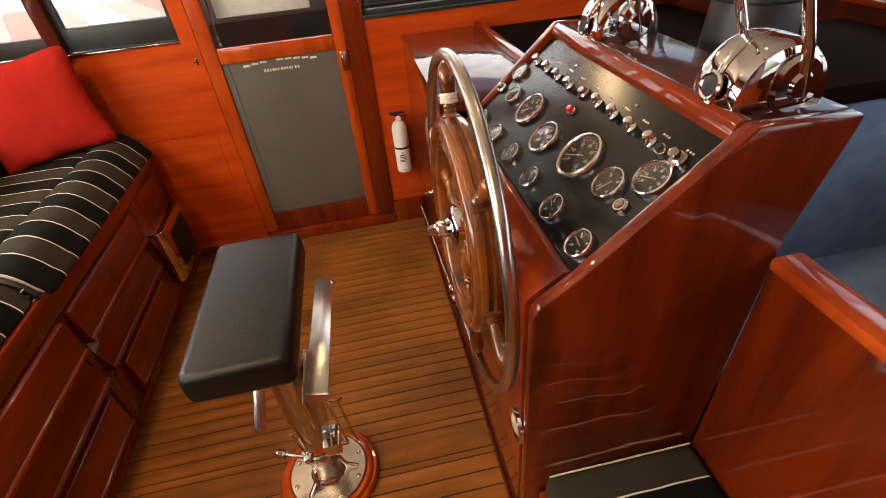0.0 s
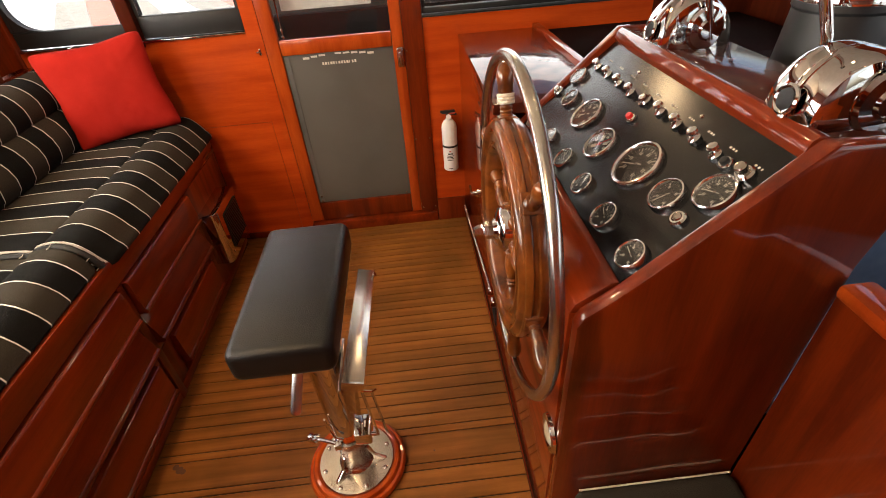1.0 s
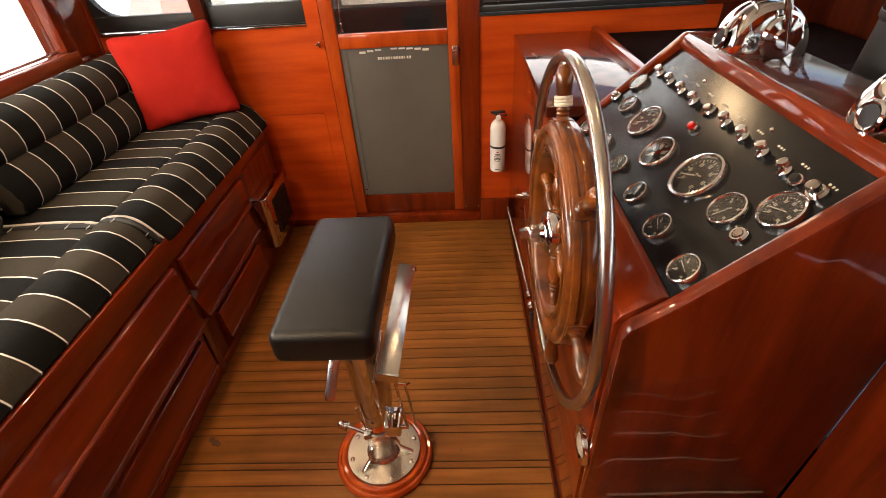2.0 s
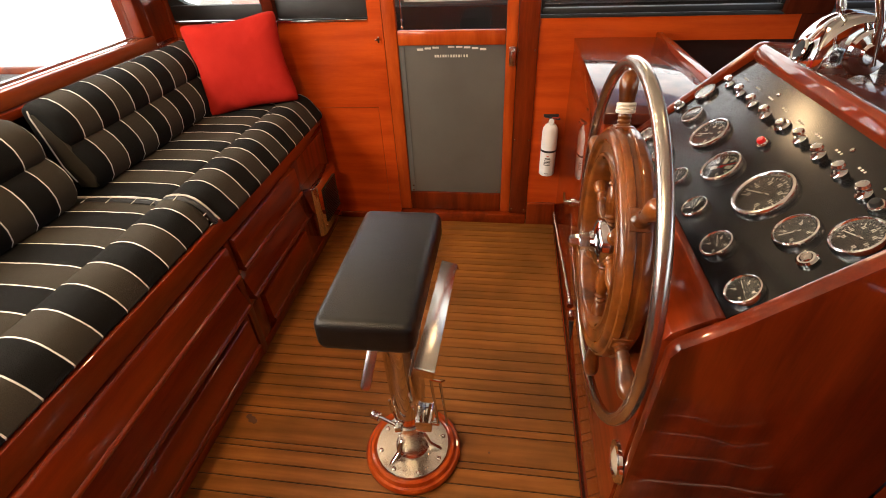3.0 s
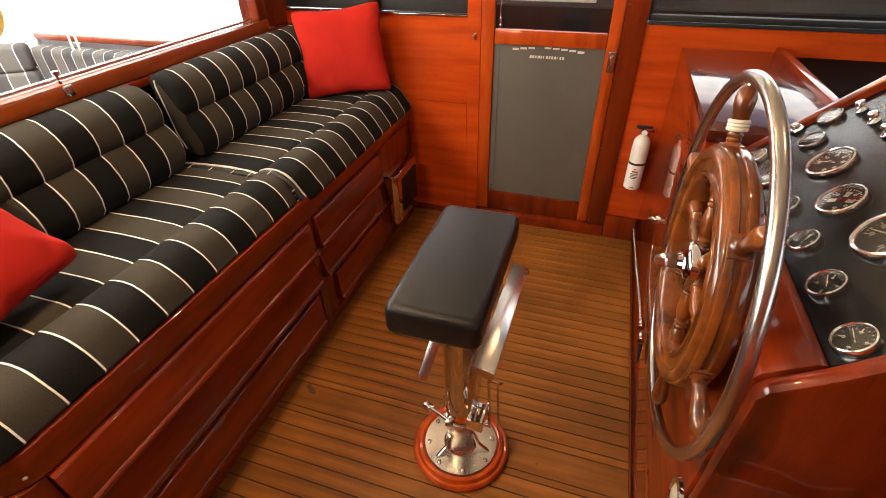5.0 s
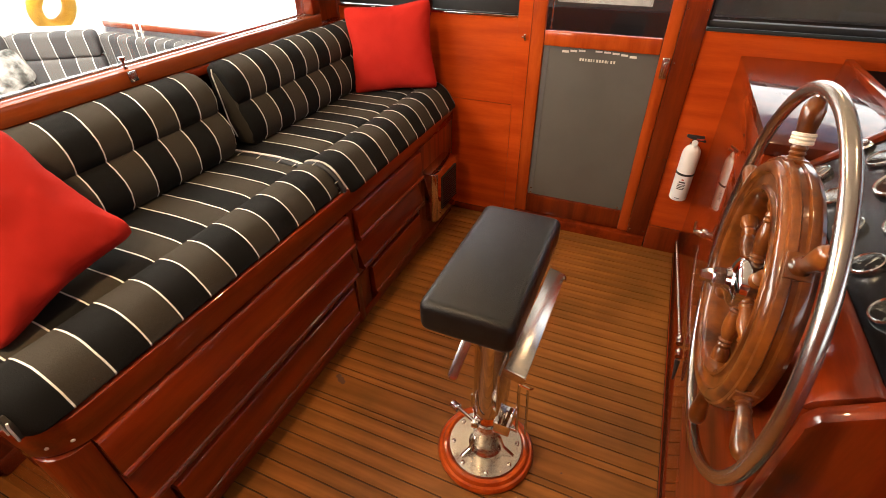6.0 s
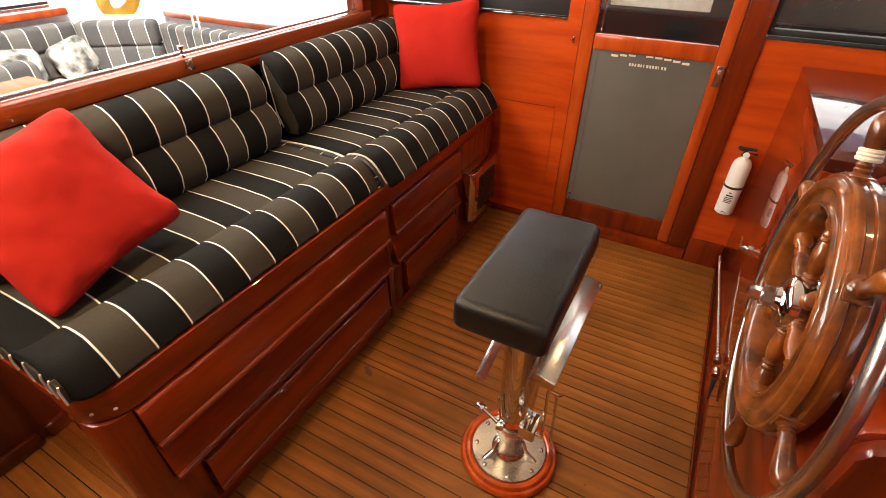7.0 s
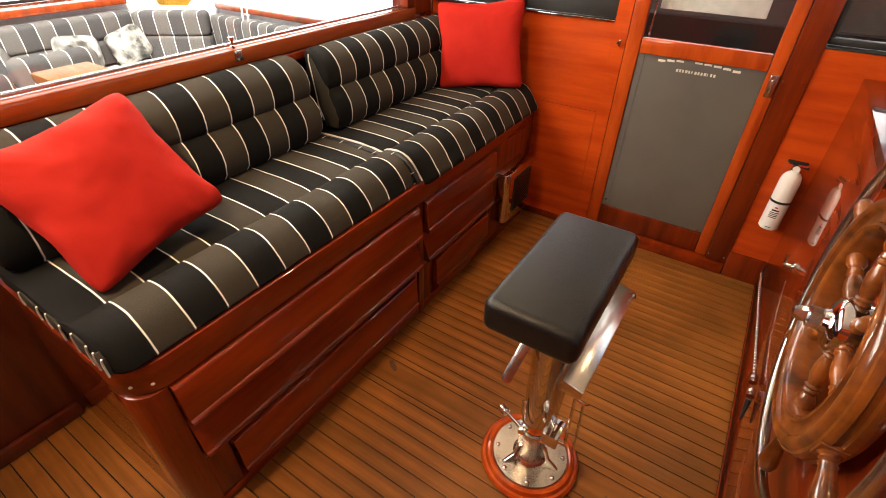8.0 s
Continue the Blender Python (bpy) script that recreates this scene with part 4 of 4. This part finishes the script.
part("clip", tube([(-0.425, 1.485, 0.45), (-0.405, 1.485, 0.445), (-0.400, 1.50, 0.43), (-0.415, 1.505, 0.42)], 0.0035, 8), chrome, chair)
part("spring_wire", tube([(-0.548, 1.553, 0.270), (-0.546, 1.551, 0.235), (-0.535, 1.546, 0.205), (-0.515, 1.543, 0.195)], 0.003, 8), chrome, chair)
clamp = part("clamp_screw", tube([(-0.60, 1.582, 0.155), (-0.535, 1.560, 0.148)], 0.0048, 10), chrome, chair, "chrome clamp screw")
part("clamp_knob", lathe([(0, -0.011), (0.012, -0.011), (0.0135, -0.008), (0.0115, -0.005), (0.0135, -0.002), (0.0115, 0.002), (0.0135, 0.005), (0.012, 0.011), (0, 0.011)], towards((-0.604, 1.583, 0.1555), (-1, 0.33, 0.1)), 12), chrome, clamp)
part("clamp_lug", box(-0.546, -0.528, 1.546, 1.572, 0.138, 0.162, 0.003), chrome, clamp)
blade = [(-0.012, 0.10), (-0.012, -0.105)] + [(-0.012 * math.cos(q), -0.105 - 0.010 * math.sin(q)) for q in np.linspace(0.3, math.pi - 0.3, 7)] + [(0.012, -0.105), (0.012, 0.10)]
lever = merge(None, prism(blade, "y", -0.0015, 0.0015, 0.0006), Matrix.Translation((-0.568, 1.575, 0.452)) @ Matrix.Rotation(radians(-36), 4, "X") @ Matrix.Rotation(radians(9), 4, "Y"))
part("height_lever", lever, steel, chair, "flat stainless adjusting lever")

# ---- steering wheel ----
wheel = thing("steering_wheel", "varnished wooden ship's wheel with turned spokes and an outer steel rim", "steering wheel")
WX, WY, WZ = -0.097, 1.599, 0.739
wheel.matrix_basis = pose(WX, WY, WZ)


def spin(a, r, x=0.0):
    """A point of the wheel: a in degrees from the near side, upwards."""
    return Vector((x, -r * math.cos(radians(a)), r * math.sin(radians(a))))


part("steel_rim", tube([spin(a, 0.307) for a in range(0, 360, 4)], 0.0105, 14, True), rim_steel, wheel, "polished stainless outer rim")
to_axis = towards((0, 0, 0), (-1, 0, 0))
wheel_wood = material("wheel_varnish", (0.215, 0.060, 0.008), second=(0.050, 0.012, 0.002), scale=14, rough=0.3, coat=1.0, stretch=(1, 1.5, 1), fine=70, dirt=0.05, bump=0.01, spec=0.25)
felloe = part("felloe", lathe([(0.149, -0.020), (0.149, 0.016), (0.1515, 0.021), (0.155, 0.0235), (0.159, 0.0225), (0.161, 0.018), (0.163, 0.0165), (0.178, 0.0165), (0.180, 0.018), (0.182, 0.0235), (0.187, 0.0265), (0.193, 0.0265), (0.198, 0.0235),
                               (0.2005, 0.018), (0.2045, 0.0165), (0.207, 0.012), (0.207, 0.006), (0.203, 0.0035), (0.203, -0.0035), (0.207, -0.006), (0.207, -0.015), (0.2035, -0.020), (0.199, -0.021), (0.196, -0.026), (0.180, -0.027), (0.160, -0.026), (0.149, -0.020)], to_axis, 72), wheel_wood, wheel, "wide moulded wooden felloe")
for k in range(6):
    a = 104 - 60 * k
    d = spin(a, 1.0)
    handle_profile = [(0, 0.198), (0.015, 0.199), (0.017, 0.203), (0.014, 0.208), (0.0095, 0.212), (0.0115, 0.216), (0.0095, 0.219), (0.0115, 0.223), (0.010, 0.227), (0.0105, 0.235), (0.0125, 0.250), (0.0145, 0.266), (0.0150, 0.278), (0.012, 0.289), (0.006, 0.295), (0, 0.296)]
    h = part("handle", lathe(handle_profile, towards((0, 0, 0), d), 18), wheel_wood, wheel)
    if k == 0:
        part("cord_whipping", lathe([(0.0100, 0.228), (0.0150, 0.229), (0.0160, 0.232), (0.0145, 0.2345), (0.0160, 0.237), (0.0145, 0.2395), (0.0160, 0.242), (0.0150, 0.245), (0.0110, 0.246)], towards((0, 0, 0), d), 18), rope_white, h, "white cord whipping")
    part("socket", merge(None, box(-0.016, 0.016, -0.018, 0.018, 0.196, 0.2085, 0.003), towards((0, 0, 0), d)), wheel_wood, h)
    spoke_profile = [(0.0000, 0.030), (0.0150, 0.032), (0.0129, 0.042), (0.0095, 0.046), (0.0120, 0.050), (0.0095, 0.054), (0.0112, 0.062), (0.0133, 0.076), (0.0129, 0.090), (0.0099, 0.102), (0.0086, 0.106), (0.0120, 0.110), (0.0086, 0.114), (0.0112, 0.118), (0.0095, 0.124), (0.0140, 0.134), (0.0140, 0.150), (0.0000, 0.150)]
    part("spoke", lathe(spoke_profile, towards((0, 0, 0), d), 16), wheel_wood, wheel)
    part("rim_tie", tube([spin(a, 0.293), spin(a, 0.300)], 0.004, 8), chrome, h)
hub = part("hub", lathe([(0, -0.055), (0.030, -0.055), (0.030, -0.020), (0.044, -0.018), (0.044, 0.016), (0.040, 0.022), (0.030, 0.026), (0.022, 0.028), (0.018, 0.034), (0, 0.034)], to_axis, 32), chrome, wheel, "polished chrome hub")
part("hub_nut", lathe([(0, 0.034), (0.017, 0.034), (0.017, 0.050), (0.012, 0.053), (0.0115, 0.062), (0.008, 0.070), (0, 0.073)], to_axis, 6), bright_steel, hub)

# ---- fire extinguisher ----
ext = thing("fire_extinguisher", "white fire extinguisher with a black valve hung on the wall", "fire extinguisher")
ext.matrix_basis = pose(-0.116, 2.756, 0.284) @ Matrix.Scale(0.93, 4)
part("cylinder", lathe([(0, 0.0), (0.030, 0.0), (0.0345, 0.005), (0.0345, 0.205), (0.032, 0.222), (0.024, 0.236), (0.014, 0.242), (0.012, 0.250), (0, 0.250)], seg=32), white_paint, ext)
part("strap", lathe([(0.0347, 0.118), (0.0358, 0.119), (0.0358, 0.127), (0.0347, 0.128)], seg=32), black_rubber, ext)
label_m = material("extinguisher_label", (0.72, 0.70, 0.66), rough=0.4)


def wrap_bar(a0, a1, z0, z1, mat, r=0.0349):
    bm = bmesh.new()
    n = 6
    lo = [bm.verts.new((r * math.cos(a), r * math.sin(a), z0)) for a in np.linspace(radians(a0), radians(a1), n)]
    hi = [bm.verts.new((r * math.cos(a), r * math.sin(a), z1)) for a in np.linspace(radians(a0), radians(a1), n)]
    for i in range(n - 1):
        bm.faces.new((lo[i], lo[i + 1], hi[i + 1], hi[i]))
    part("print", bm, mat, ext)


ink_red = material("red_print", (0.5, 0.05, 0.03), rough=0.5)
wrap_bar(-104, -88, 0.099, 0.105, ink_red)
wrap_bar(-116, -76, 0.087, 0.093, dial_black)
for k in range(4):
    wrap_bar(-122, -70 - 5 * (k % 2), 0.078 - 0.007 * k, 0.0815 - 0.007 * k, dial_black)
wrap_bar(-112, -80, 0.014, 0.017, dial_black)
valve = part("valve", lathe([(0, 0.249), (0.013, 0.249), (0.013, 0.264), (0.009, 0.268), (0, 0.268)], seg=16), chrome, ext)
part("gauge_face", lathe([(0, 0.006), (0.010, 0.006), (0.012, 0.004), (0.012, 0), (0, 0)], towards((0, -0.012, 0.258), (0, -1, 0.2)), 16), white_paint, valve)
part("grip", box(-0.035, 0.030, -0.008, 0.008, 0.276, 0.284, 0.002), black_rubber, ext)
part("grip", merge(None, box(-0.034, 0.034, -0.009, 0.009, -0.003, 0.003, 0.002), pose(0.004, 0, 0.270, 0, 10, 0)), black_rubber, ext)
part("safety_pin", box(0.002, 0.030, -0.011, -0.008, 0.270, 0.276, 0.001), ink_red, ext)
part("hook_bracket", box(-0.012, 0.012, 0.035, 0.047, 0.02, 0.24, 0.002), black_rubber, ext)

# ---- outside ----
water = part("water", box(-400, 400, -400, 400, -1.3, -1.2), material("pale_water", (0.30, 0.32, 0.31), second=(0.22, 0.25, 0.25), rough=0.2, scale=0.6, bump=0.3, fine=6))
tagged(water, "pale harbour water", "water", kind="structure")
# Glowing backdrop cards standing in for the burnt-out sky beyond the windows.
haze = bpy.data.materials.new("glowing_haze")
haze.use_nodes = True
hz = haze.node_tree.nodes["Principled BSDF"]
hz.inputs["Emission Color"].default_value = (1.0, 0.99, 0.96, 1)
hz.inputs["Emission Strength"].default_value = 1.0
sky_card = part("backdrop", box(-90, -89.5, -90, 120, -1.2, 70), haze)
tagged(sky_card, "glowing card for the bright hazy distance", "backdrop", kind="structure")
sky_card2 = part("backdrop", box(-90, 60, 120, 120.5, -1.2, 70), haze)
tagged(sky_card2, "glowing card for the bright hazy distance", "backdrop", kind="structure")

deck = part("aft_deck", box(-4.2, -1.745, -1.5, 3.1, -0.10, 0.0), white_paint)
tagged(deck, "white painted aft deck", "deck", kind="structure")
bulwark = part("side_bulwark", box(-1.60, 2.4, 3.22, 3.27, 0.021, 0.876), black_rubber)
tagged(bulwark, "black canvas weather cloth along the side deck", "weather cloth", kind="structure")
side_deck = part("side_deck", box(-1.74, 2.4, 2.851, 3.62, -0.1, 0.02), teak)
tagged(side_deck, "narrow teak side deck", "deck", kind="structure")
cover = part("canvas_cover", box(-0.93, 1.50, 3.29, 3.58, 0.021, 1.05, 0.05, 4), material("grey_canvas", (0.10, 0.10, 0.092), second=(0.065, 0.065, 0.060), rough=0.8, scale=2.2, fine=150, bump=0.3))
tagged(cover, "grey canvas cover on the outboard side of the deck", "cover")
shade = part("sun_shade", box(-0.713, -0.374, 2.872, 2.882, 0.948, 1.45, 0.003), material("quilted_white", (0.72, 0.76, 0.74), second=(0.55, 0.6, 0.58), rough=0.7, scale=60, fine=260, bump=1.0))
tagged(shade, "white quilted sun shade hung outside the door glass", "sun shade")

TX = -3.95
# Settee stripes made paler, so the daylight glare sits in the cloth's colour.
stripe_out = striped("striped_sunlit_upholstery", 1, pitch=0.09, dark=(0.080, 0.080, 0.078, 1), light=(0.140, 0.136, 0.124, 1))
stripe_out_x = striped("striped_sunlit_side_upholstery", 0, dark=(0.080, 0.080, 0.078, 1), light=(0.140, 0.136, 0.124, 1))
coaming = thing("cockpit_coaming", "white cockpit coaming with a varnished cap rail", "coaming")
part("side", box(-3.50, -1.80, 2.95, 3.03, 0.001, 0.66), white_paint, coaming)
part("quarter", prism([(TX - 0.02, 2.66), (-3.505, 2.95), (-3.505, 3.03), (TX - 0.1, 2.70)], "z", 0.001, 0.66), white_paint, coaming)
part("transom", box(TX - 0.1, TX - 0.02, -1.4, 2.655, 0.001, 0.69), white_paint, coaming)
part("cap_rail", box(-3.50, -1.80, 2.92, 3.07, 0.662, 0.70, 0.01), mahogany_light, coaming)
part("cap_rail", box(TX - 0.16, TX + 0.04, -1.4, 2.58, 0.692, 0.735, 0.01), mahogany_light, coaming)
part("rub_strip", box(TX - 0.165, TX - 0.161, -1.4, 2.58, 0.735, 0.752, 0.001), black_rubber, coaming)

outer = thing("cockpit_settee", "white cockpit settee base in the open", "settee")
part("seat_base", box(TX, TX + 0.55, -1.3, 2.62, 0.001, 0.37, 0.03, 3), white_paint, outer)
part("seat_base", box(TX + 0.56, -1.9, 2.45, 2.94, 0.001, 0.37, 0.03, 3), white_paint, outer)


def back_pad(width):
    """A soft upright pad with a stitched pleat across its middle."""
    lower = box(0.0, 0.12, 0.0, width, 0.0, 0.150, 0.028, 4)
    return merge(lower, box(0.0, 0.115, 0.0, width, 0.146, 0.290, 0.028, 4))


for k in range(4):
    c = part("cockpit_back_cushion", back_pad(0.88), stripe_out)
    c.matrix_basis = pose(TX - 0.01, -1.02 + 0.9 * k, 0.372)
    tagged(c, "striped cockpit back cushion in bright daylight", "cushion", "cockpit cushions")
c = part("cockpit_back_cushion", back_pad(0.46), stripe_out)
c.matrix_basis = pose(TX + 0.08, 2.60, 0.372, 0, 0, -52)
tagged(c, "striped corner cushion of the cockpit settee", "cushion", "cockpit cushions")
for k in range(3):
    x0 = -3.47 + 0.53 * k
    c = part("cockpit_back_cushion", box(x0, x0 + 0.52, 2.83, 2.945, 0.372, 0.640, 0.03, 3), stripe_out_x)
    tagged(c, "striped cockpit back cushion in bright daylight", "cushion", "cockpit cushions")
# two loose cushions stood on edge in front of the settee
stool = thing("cockpit_locker", "low white locker in the cockpit", "locker")
part("body", box(-3.32, -3.02, 0.95, 2.02, 0.001, 0.43, 0.02, 3), white_paint, stool)
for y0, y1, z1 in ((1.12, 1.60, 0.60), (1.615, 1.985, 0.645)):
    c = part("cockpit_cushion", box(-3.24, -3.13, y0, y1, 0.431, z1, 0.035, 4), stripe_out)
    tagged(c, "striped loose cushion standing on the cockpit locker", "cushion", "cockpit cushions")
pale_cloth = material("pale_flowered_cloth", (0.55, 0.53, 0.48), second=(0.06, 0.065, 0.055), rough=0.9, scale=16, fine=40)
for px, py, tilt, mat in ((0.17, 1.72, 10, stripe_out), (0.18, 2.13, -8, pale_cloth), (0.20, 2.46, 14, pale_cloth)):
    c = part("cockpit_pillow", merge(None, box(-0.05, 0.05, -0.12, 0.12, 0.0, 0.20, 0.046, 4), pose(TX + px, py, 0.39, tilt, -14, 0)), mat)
    tagged(c, "throw pillow leaning on the cockpit settee", "pillow", "cockpit pillows")
table = thing("cockpit_table", "small varnished wooden cockpit table", "table")
part("tabletop", box(-3.00, -2.80, 1.63, 1.87, 0.575, 0.622, 0.006), teak, table)
part("pedestal", lathe([(0, 0), (0.12, 0), (0.12, 0.01), (0.03, 0.03), (0.03, 0.573), (0, 0.573)], pose(-2.90, 1.75, 0.001), 20), white_paint, table)
buoy = part("life_buoy", tube([(TX - 0.02 + 0.05 * math.sin(a), 2.95 + 0.11 * math.cos(a), 0.745 + 0.115 * math.sin(a)) for a in np.linspace(0, 2 * math.pi, 25)[:-1]], 0.042, 10, True), material("yellow_vinyl", (0.8, 0.42, 0.03), rough=0.5))
tagged(buoy, "yellow life buoy on the after coaming", "life buoy")
ladder = thing("boarding_ladder", "slim pale pole ladder leaning on the cockpit side", "ladder")
for lx in (-3.03, -3.08):
    part("ladder_rail", tube([(lx, 2.80, 0.372), (lx - 0.10, 2.90, 0.80)], 0.006, 8), rope_white, ladder)
for k in range(3):
    part("rung", tube([(-3.03 - 0.025 * k, 2.82 + 0.025 * k, 0.46 + 0.107 * k), (-3.08 - 0.025 * k, 2.82 + 0.025 * k, 0.46 + 0.107 * k)], 0.004, 8), rope_white, ladder)

awning = thing("striped_awning", "red, grey and white striped awning of a neighbouring boat", "awning")
cloth = [material("awning_red", (0.55, 0.17, 0.13), rough=0.9, fine=60), material("awning_grey", (0.26, 0.25, 0.22), rough=0.9, fine=60), material("awning_white", (0.7, 0.68, 0.62), rough=0.9, fine=60)]
for k in range(14):
    x0 = -3.2 + 0.42 * k
    part("stripe", prism([(x0, 5.2), (x0 + 0.415, 5.2), (x0 + 0.415 - 2.2, 9.2), (x0 - 2.2, 9.2)], "z", 0.36, 0.38), cloth[(1, 0, 1, 2, 1, 0)[k % 6]], awning)
part("hull", box(-5.2, 2.8, 5.0, 9.4, -1.25, 0.355, 0.1), white_paint, awning)

# ---- floor, plank by plank ----
floor_base = part("floor", box(-1.80, 1.60, -0.70, 2.90, -0.06, -0.003), caulk)
tagged(floor_base, "teak planked cabin sole with dark caulked seams", "floor", kind="structure")
edges = [1.567, 1.655, 1.679]
while edges[-1] < 2.79:
    edges.append(edges[-1] + 0.0430)
low = [1.567, 1.547]
while low[-1] > -0.62:
    low.append(low[-1] - 0.0447)
edges = low[::-1] + edges[1:]
plank_mesh = {}
for y0, y1 in zip(edges, edges[1:]):
    wdt = round(y1 - y0, 4)
    key = wdt
    x1 = 0.30 if y0 < 1.3 else FACE_X - 0.0045
    if (key, x1) not in plank_mesh:
        bm = box(-1.735, x1, 0.0015, wdt - 0.0015, -0.012, 0.0, 0.0008, 1)
        ob = part("plank", bm, teak, floor_base, smooth=False)
        plank_mesh[(key, x1)] = ob.data
    else:
        ob = new("plank", plank_mesh[(key, x1)])
        ob.parent = floor_base
    ob.matrix_basis = pose(0, y0, 0)
knot_m = material("dark_knot", (0.10, 0.03, 0.012), rough=0.5)
for kx, ky, kr in ((-1.040, 1.642, 0.009), (-1.026, 1.632, 0.011), (-1.014, 1.626, 0.008), (-0.30, 1.60, 0.003)):
    part("knot", lathe([(0, 0.0006), (kr, 0.0005), (kr, 0.0), (0, 0.0)], pose(kx, ky, 0.0001), 10), knot_m, floor_base)
